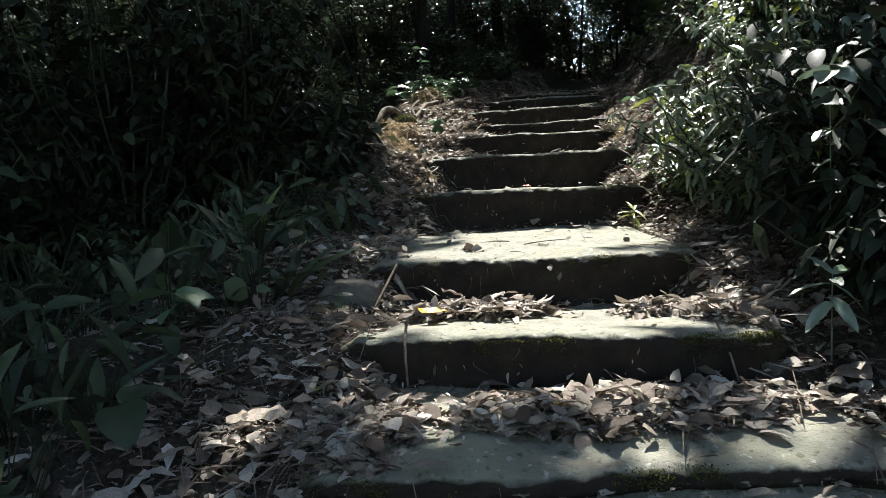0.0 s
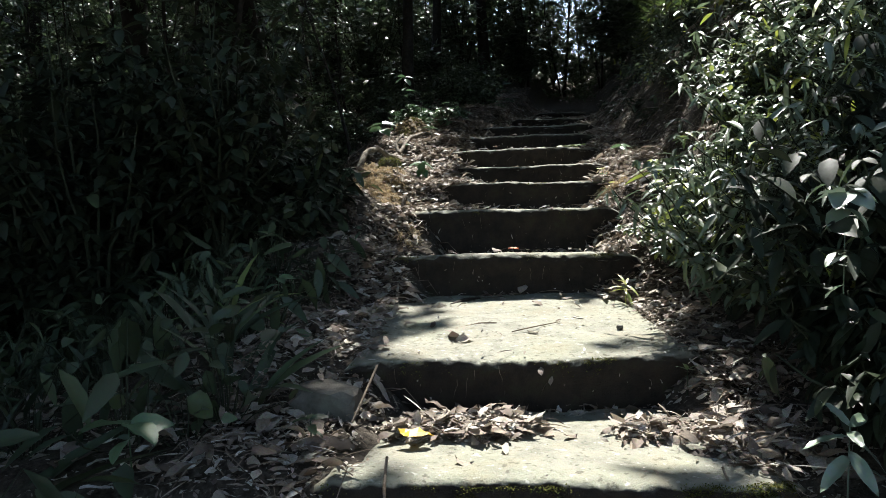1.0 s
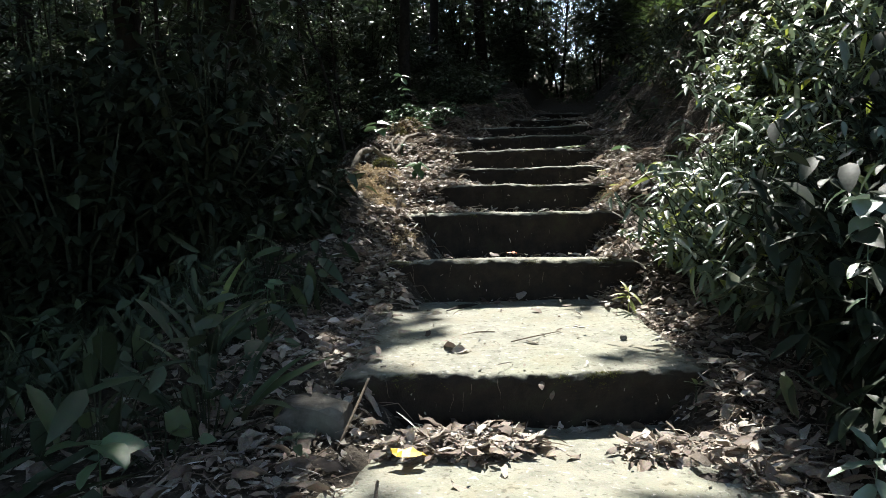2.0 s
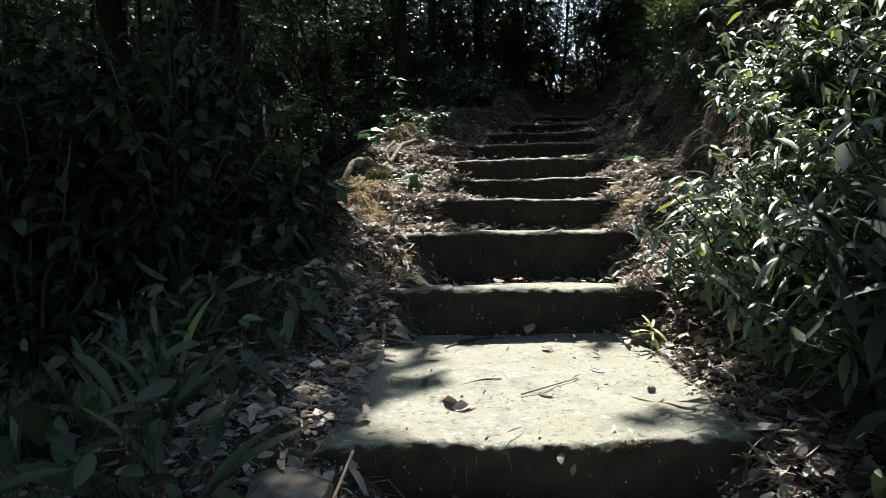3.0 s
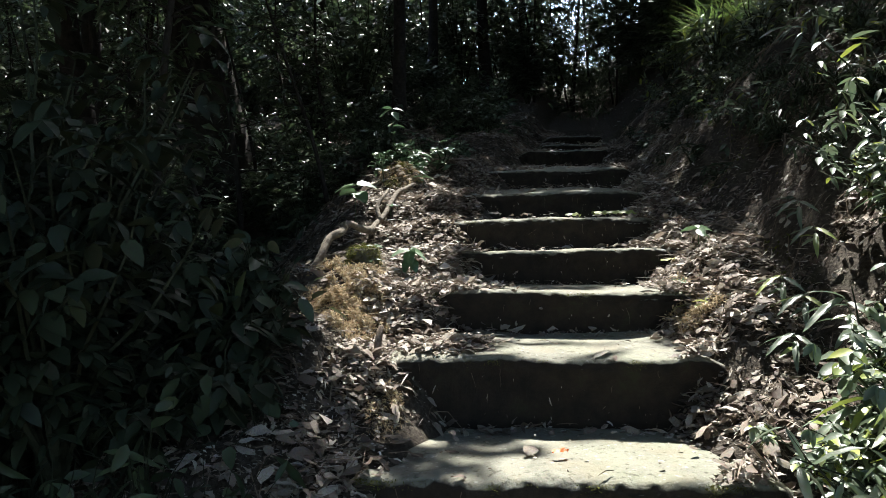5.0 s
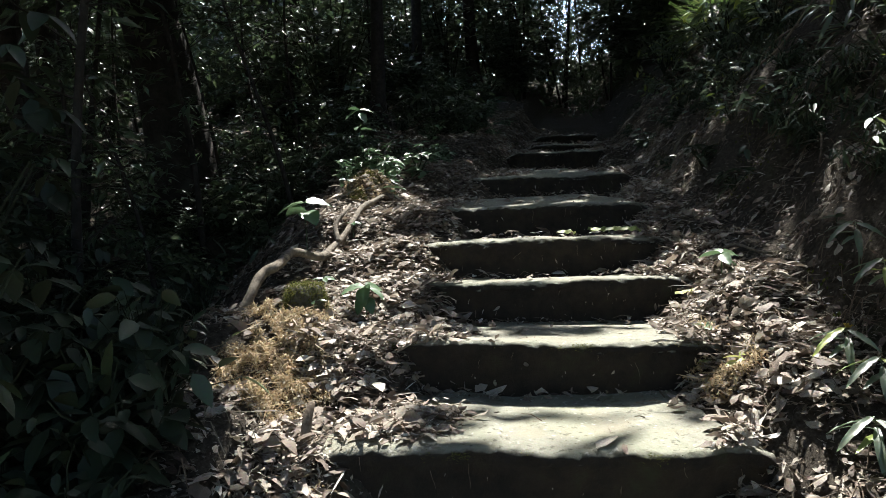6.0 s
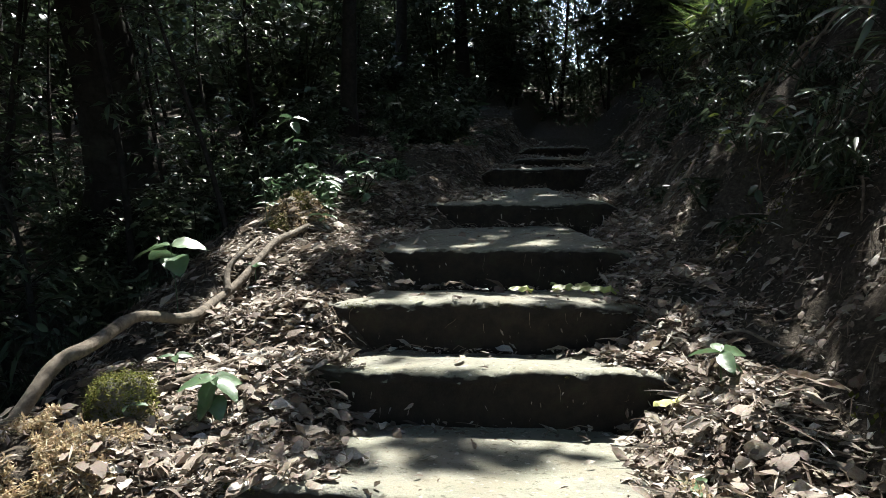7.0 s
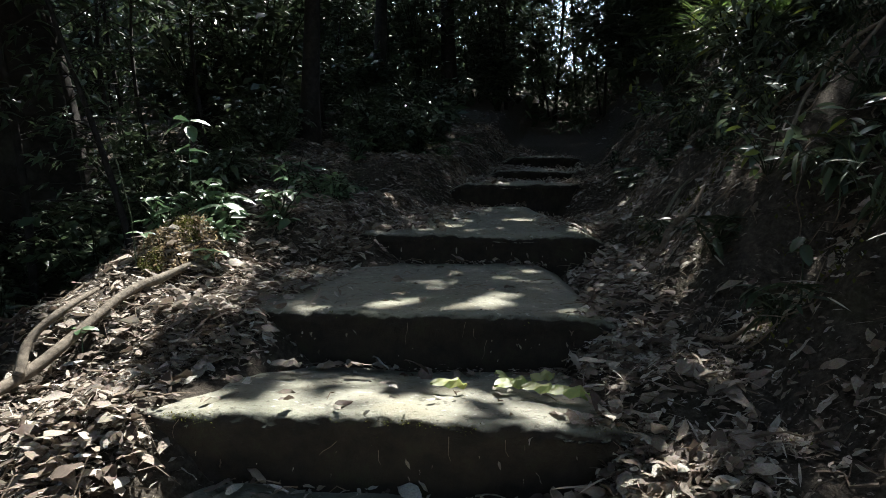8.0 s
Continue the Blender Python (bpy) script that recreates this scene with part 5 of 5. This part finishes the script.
rock("rock", (-0.33, 5.70, 1.755), (0.10, 0.09, 0.095), 20, ROCK, "moss-covered rock beside the grey root", 5, 9000, 0.85)
rock("rock", (-0.40, 2.60, 0.80), (0.17, 0.12, 0.10), -12, ROCK, "flat brown stone wedged beside a step", 9)
rock("rock", (0.98, 1.98, 0.62), (0.10, 0.07, 0.06), 30, ROCK, "small grey stone at the end of a step", 11)
rock("pebble", (0.84, 3.12, 0.94), (0.018, 0.016, 0.013), 0, ROCK, "small round pebble on the bare step", 13)


def small_plant(x, y, height, leaves, template, material, label, lean=(0.0, 0.0), foot=None):
    """A seedling: one stem and each leaf a part of its own. leaves: yaw and pitch in degrees, size, height up the stem."""
    z = float(top(x, y)) if foot is None else foot
    ob = new("seedling")
    ob.location = (x, y, z)
    tip = np.array([lean[0], lean[1], height])
    line = lambda u: np.array([tip[0] * u * u, tip[1] * u * u, tip[2] * u])
    part("stem", Geo().tube([line(u) - (0, 0, 0.02 * (u == 0)) for u in (0, 0.25, 0.5, 0.75, 1)], np.linspace(0.0032, 0.0015, 5), 5), material, ob)
    template = FINE.get(id(template), template)
    for yaw, pitch, size, up in leaves:
        part("leaf", Geo().leaves(template, line(up), radians(yaw), radians(pitch), 0.15 + 0.4 * math.sin(radians(yaw * 3)), size), material, ob, smooth=True)
    return tagged(ob, label, "plant", "seedlings beside the path")


small_plant(-0.06, 5.78, 0.16, [(195, 0, 0.12, 1), (265, -25, 0.12, 1), (330, -10, 0.12, 0.95), (30, 0, 0.10, 0.95), (120, 15, 0.11, 0.9), (235, -35, 0.10, 0.7), (300, -35, 0.09, 0.65)], BROAD, FRESH, "seedling with three broad crinkled green leaves")
small_plant(-0.46, 6.55, 0.36, [(190, -5, 0.16, 1), (10, 5, 0.15, 1), (300, -10, 0.16, 0.85), (150, 0, 0.13, 0.9)], BROAD, FRESH, "plant with large rounded leaves over the root", (0.02, -0.1), 1.85)
small_plant(-0.24, 7.06, 0.10, [(100, 10, 0.06, 1), (190, 10, 0.06, 1), (280, 5, 0.07, 1), (10, 5, 0.06, 1), (320, 30, 0.05, 0.8)], OVATE, FRESH, "small bright seedling by the root")
small_plant(-0.28, 5.64, 0.07, [(0, 10, 0.06, 1), (180, 10, 0.06, 1), (90, 20, 0.05, 1), (270, 5, 0.05, 1)], OVATE, FRESH, "small bright seedling in the straw")
small_plant(-0.30, 6.08, 0.09, [(30, 0, 0.07, 1), (200, 10, 0.06, 1), (290, 0, 0.06, 1)], OVATE, FRESH, "small bright seedling by the root")
small_plant(-0.94, 6.27, 0.10, [(60, 20, 0.08, 1), (150, 25, 0.09, 1), (240, 10, 0.07, 1), (330, 5, 0.08, 1)], OVATE, HERB, "small shaded seedling on the slope")
small_plant(1.60, 5.64, 0.13, [(20, 0, 0.12, 1), (150, 0, 0.10, 1), (260, -10, 0.11, 1), (320, -25, 0.11, 0.9), (90, 20, 0.08, 1)], OVATE, FRESH, "seedling with pale green leaves in the litter")
small_plant(1.03, 3.66, 0.09, [(200, 25, 0.10, 0.8), (165, 10, 0.085, 0.7), (250, 5, 0.08, 0.8), (300, -10, 0.10, 1), (60, 40, 0.08, 1), (110, 55, 0.085, 1), (225, 45, 0.085, 1), (280, -40, 0.11, 0.7)], SLIM, LIME, "pale yellow-green seedling at the foot of a step")
small_plant(-0.34, 7.86, 0.10, [(200, 15, 0.08, 1), (300, 0, 0.07, 1), (80, 20, 0.07, 0.9), (0, 10, 0.06, 1)], OVATE, FRESH, "small bright seedling on the earth mound")
small_plant(0.02, 7.78, 0.09, [(180, 15, 0.10, 1), (330, 5, 0.11, 1), (260, 0, 0.09, 0.9)], BROAD, FRESH, "small broad-leaved seedling on the earth mound")
small_plant(-0.26, 8.3, 0.55, [(200, -20, 0.15, 1), (10, 0, 0.12, 1), (300, -30, 0.14, 0.95), (150, 20, 0.11, 1), (250, -10, 0.13, 0.75), (340, 5, 0.13, 0.7), (90, 10, 0.1, 0.6)], OVATE, FRESH, "leafy seedling lit by the sun on the rim")
small_plant(0.0, 8.0, 0.22, [(200, 0, 0.13, 1), (330, -5, 0.14, 1), (280, -10, 0.12, 0.7), (20, 0, 0.12, 1)], OVATE, FRESH, "leafy seedling lit by the sun on the rim")
small_plant(-0.33, 7.75, 1.0, [(250, -40, 0.12, 1), (30, -20, 0.10, 0.8), (200, -10, 0.08, 0.75)], LANCE, HERB, "tall thin arching stem with few leaves", (-0.25, -0.1))
small_plant(-0.90, 2.1, 0.15, [(170, 5, 0.15, 1), (330, 0, 0.13, 1), (20, 10, 0.12, 0.9), (260, -5, 0.1, 0.7)], BROAD, FRESH, "plant with broad light green leaves on the litter")
small_plant(-0.85, 1.62, 0.10, [(300, -10, 0.16, 1), (160, 10, 0.12, 1), (60, 20, 0.12, 1)], BROAD, HERB, "plant with broad dark green leaves on the litter")
small_plant(-1.25, 1.98, 0.22, [(200, 10, 0.14, 1), (20, 15, 0.14, 1), (100, 20, 0.12, 0.9), (280, 0, 0.12, 0.8)], OVATE, HERB, "plant with dull green leaves on the litter")
small_plant(-0.40, 2.25, 0.10, [(10, 10, 0.06, 1), (100, 10, 0.05, 1), (190, 5, 0.06, 1), (290, 0, 0.06, 0.8), (330, 0, 0.05, 0.6)], OVATE, HERB, "small shaded seedling beside a step")
small_plant(-0.80, 3.6, 0.16, [(30, 5, 0.10, 1), (300, 0, 0.09, 1), (150, 20, 0.10, 1), (230, 5, 0.08, 0.8)], OVATE, FRESH, "seedling with rounded green leaves in shade")
small_plant(-0.92, 3.2, 0.12, [(85, 75, 0.34, 0.5), (20, 40, 0.30, 0.5), (350, 20, 0.26, 0.5), (150, 50, 0.28, 0.5), (220, 35, 0.28, 0.4)], BLADE, GRASS, "tuft of long pointed blades beside the steps")
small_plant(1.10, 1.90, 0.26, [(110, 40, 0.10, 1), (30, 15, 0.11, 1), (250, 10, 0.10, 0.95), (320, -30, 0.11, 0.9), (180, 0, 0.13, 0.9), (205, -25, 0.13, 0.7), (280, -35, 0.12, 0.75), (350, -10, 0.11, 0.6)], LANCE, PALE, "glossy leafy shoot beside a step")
small_plant(1.28, 2.22, 0.68, [(170, 0, 0.095, 1), (225, -12, 0.10, 1), (285, -15, 0.10, 1), (345, -5, 0.09, 1), (50, 10, 0.085, 1), (110, 12, 0.09, 1), (200, -35, 0.09, 0.93), (310, -30, 0.09, 0.93), (20, -15, 0.09, 0.86), (195, -10, 0.075, 0.72), (330, -20, 0.07, 0.68), (175, -20, 0.07, 0.58)], BROAD, PALE, "tall shoot with whorls of rounded leaves pale in the sun", (-0.03, -0.04))
small_plant(0.95, 2.62, 0.10, [(230, 50, 0.06, 1), (300, 40, 0.06, 1), (180, 30, 0.05, 1)], LANCE, HERB, "tiny shoot growing out of a riser", (0, 0), 0.78)


for x, y, lean in ((1.62, 4.25, -0.1), (1.42, 3.95, -0.05), (1.36, 3.25, -0.06)):
    small_plant(x, y, 0.30, [(200, -10, 0.20, 1), (165, 5, 0.17, 0.9), (240, -15, 0.19, 0.8), (280, -5, 0.15, 0.95), (130, 10, 0.12, 0.7), (220, 5, 0.17, 0.6), (180, 30, 0.14, 1)], SLIM, BUSH, "shoot with long narrow glossy leaves by the path", (lean, -0.05))
for x, y in ((1.92, 5.16), (1.86, 4.92), (1.63, 4.77), (1.66, 4.65), (1.53, 4.49)):
    small_plant(x, y, 0.16, [(200, -10, 0.15, 1), (165, 5, 0.13, 0.9), (240, -20, 0.15, 0.8), (280, -5, 0.12, 0.95), (130, 10, 0.10, 0.7), (215, 10, 0.12, 0.6)], SLIM, BUSH, "narrow-leaved green shoot on the bank's litter", (-0.04, -0.03))
for x, y in ((1.36, 4.98),):
    small_plant(x, y, 0.08, [(200, 5, 0.07, 0.8), (160, 10, 0.06, 1), (250, -5, 0.05, 1), (40, 20, 0.06, 1)], OVATE, LIME, "yellowish-green shoot in the sunlit litter")
small_plant(1.34, 5.22, 0.05, [(20, 20, 0.05, 1), (140, 15, 0.05, 1), (260, 10, 0.06, 1)], OVATE, FRESH, "small bright seedling in the litter")
small_plant(1.95, 5.35, 0.10, [(20, 20, 0.06, 1), (100, 15, 0.06, 1), (190, 10, 0.07, 1), (280, 5, 0.06, 0.8), (230, 20, 0.05, 0.6)], OVATE, HERB, "small shaded seedling on the shelf of the bank")
small_plant(2.2, 6.6, 0.22, [(200, -30, 0.07, 1), (260, -50, 0.075, 0.9), (150, 0, 0.05, 0.8)], OVATE, HERB, "drooping shaded shoot on the bank")
small_plant(2.5, 6.9, 0.2, [(200, 0, 0.14, 1), (160, 10, 0.12, 1), (250, -5, 0.12, 0.9), (300, 10, 0.11, 0.8), (120, 20, 0.1, 0.9)], LANCE, BUSH, "shaded leafy shoot on the bank")


def single_leaf(x, y, size, yaw, template, material, label, lift=0.012, roll=0.1):
    ob = part("fallen_leaf", Geo().leaves(template, (0, 0, 0), radians(yaw), -0.05, roll, size), material)
    ob.location = (x, y, float(top(x, y)) + lift)
    return tagged(ob, label, "leaf", "coloured fallen leaves")


single_leaf(-0.13, 2.31, 0.12, -8, LARGE_DRY[6], YELLOW, "bright yellow fallen leaf on the litter", 0.06)
single_leaf(0.47, 4.2, 0.07, 20, LARGE_DRY[1], RED, "orange-red fallen leaf on a stone step", 0.03)
for x, y, k, yaw in ((1.25, 6.63, 0.14, 15), (1.33, 6.60, 0.12, -20), (1.40, 6.56, 0.14, -15), (1.05, 6.68, 0.12, -5), (1.38, 6.7, 0.12, 40), (1.30, 6.68, 0.11, 100)):
    single_leaf(x, y, k, yaw, LARGE_DRY[1], LIME, "yellow-green fallen leaf on a stone step", 0.035, 0.35)
single_leaf(1.36, 5.10, 0.10, 160, LARGE_DRY[3], LIME, "yellow-green fallen leaf among dead leaves", 0.05)
single_leaf(0.33, 1.72, 0.09, 190, LARGE_DRY[1], YELLOW, "brownish-yellow fallen leaf on the litter", 0.05)
single_leaf(-0.42, 1.86, 0.06, 80, LARGE_DRY[3], LIME, "yellow-green fallen leaf on the litter", 0.04)
for x, y, k, yaw in ((-0.57, 1.70, 0.13, 20), (-0.66, 1.69, 0.12, 100), (-0.58, 1.62, 0.10, 200), (-0.60, 1.66, 0.09, 60)):
    single_leaf(x, y, k, yaw, LARGE_DRY[1], DEAD, "large pale dry fallen leaf", 0.05, 0.4)
for x, y, k, yaw, n in ((1.72, 5.5, 0.19, -55, 5), (1.52, 5.95, 0.14, -60, 6), (1.62, 5.98, 0.12, -20, 3), (1.2, 1.86, 0.12, 130, 3), (0.72, 1.80, 0.10, 60, 3), (0.86, 2.22, 0.10, -20, 1), (1.0, 2.1, 0.11, -50, 1), (1.85, 7.9, 0.12, 10, 1), (2.12, 7.72, 0.12, 40, 3), (0.5, 6.85, 0.11, 10, 1), (0.85, 6.88, 0.10, 170, 1), (0.42, 6.62, 0.10, 80, 6)):
    single_leaf(x, y, k, yaw, LARGE_DRY[n], DEAD, "large pale dry fallen leaf", 0.05, 0.3)
single_leaf(1.75, 4.98, 0.09, 30, LARGE_DRY[3], YELLOW, "yellow fallen leaf among dead leaves", 0.04)
single_leaf(1.5, 5.72, 0.11, 200, LARGE_DRY[6], LIME, "yellow-green fallen leaf among dead leaves", 0.07)
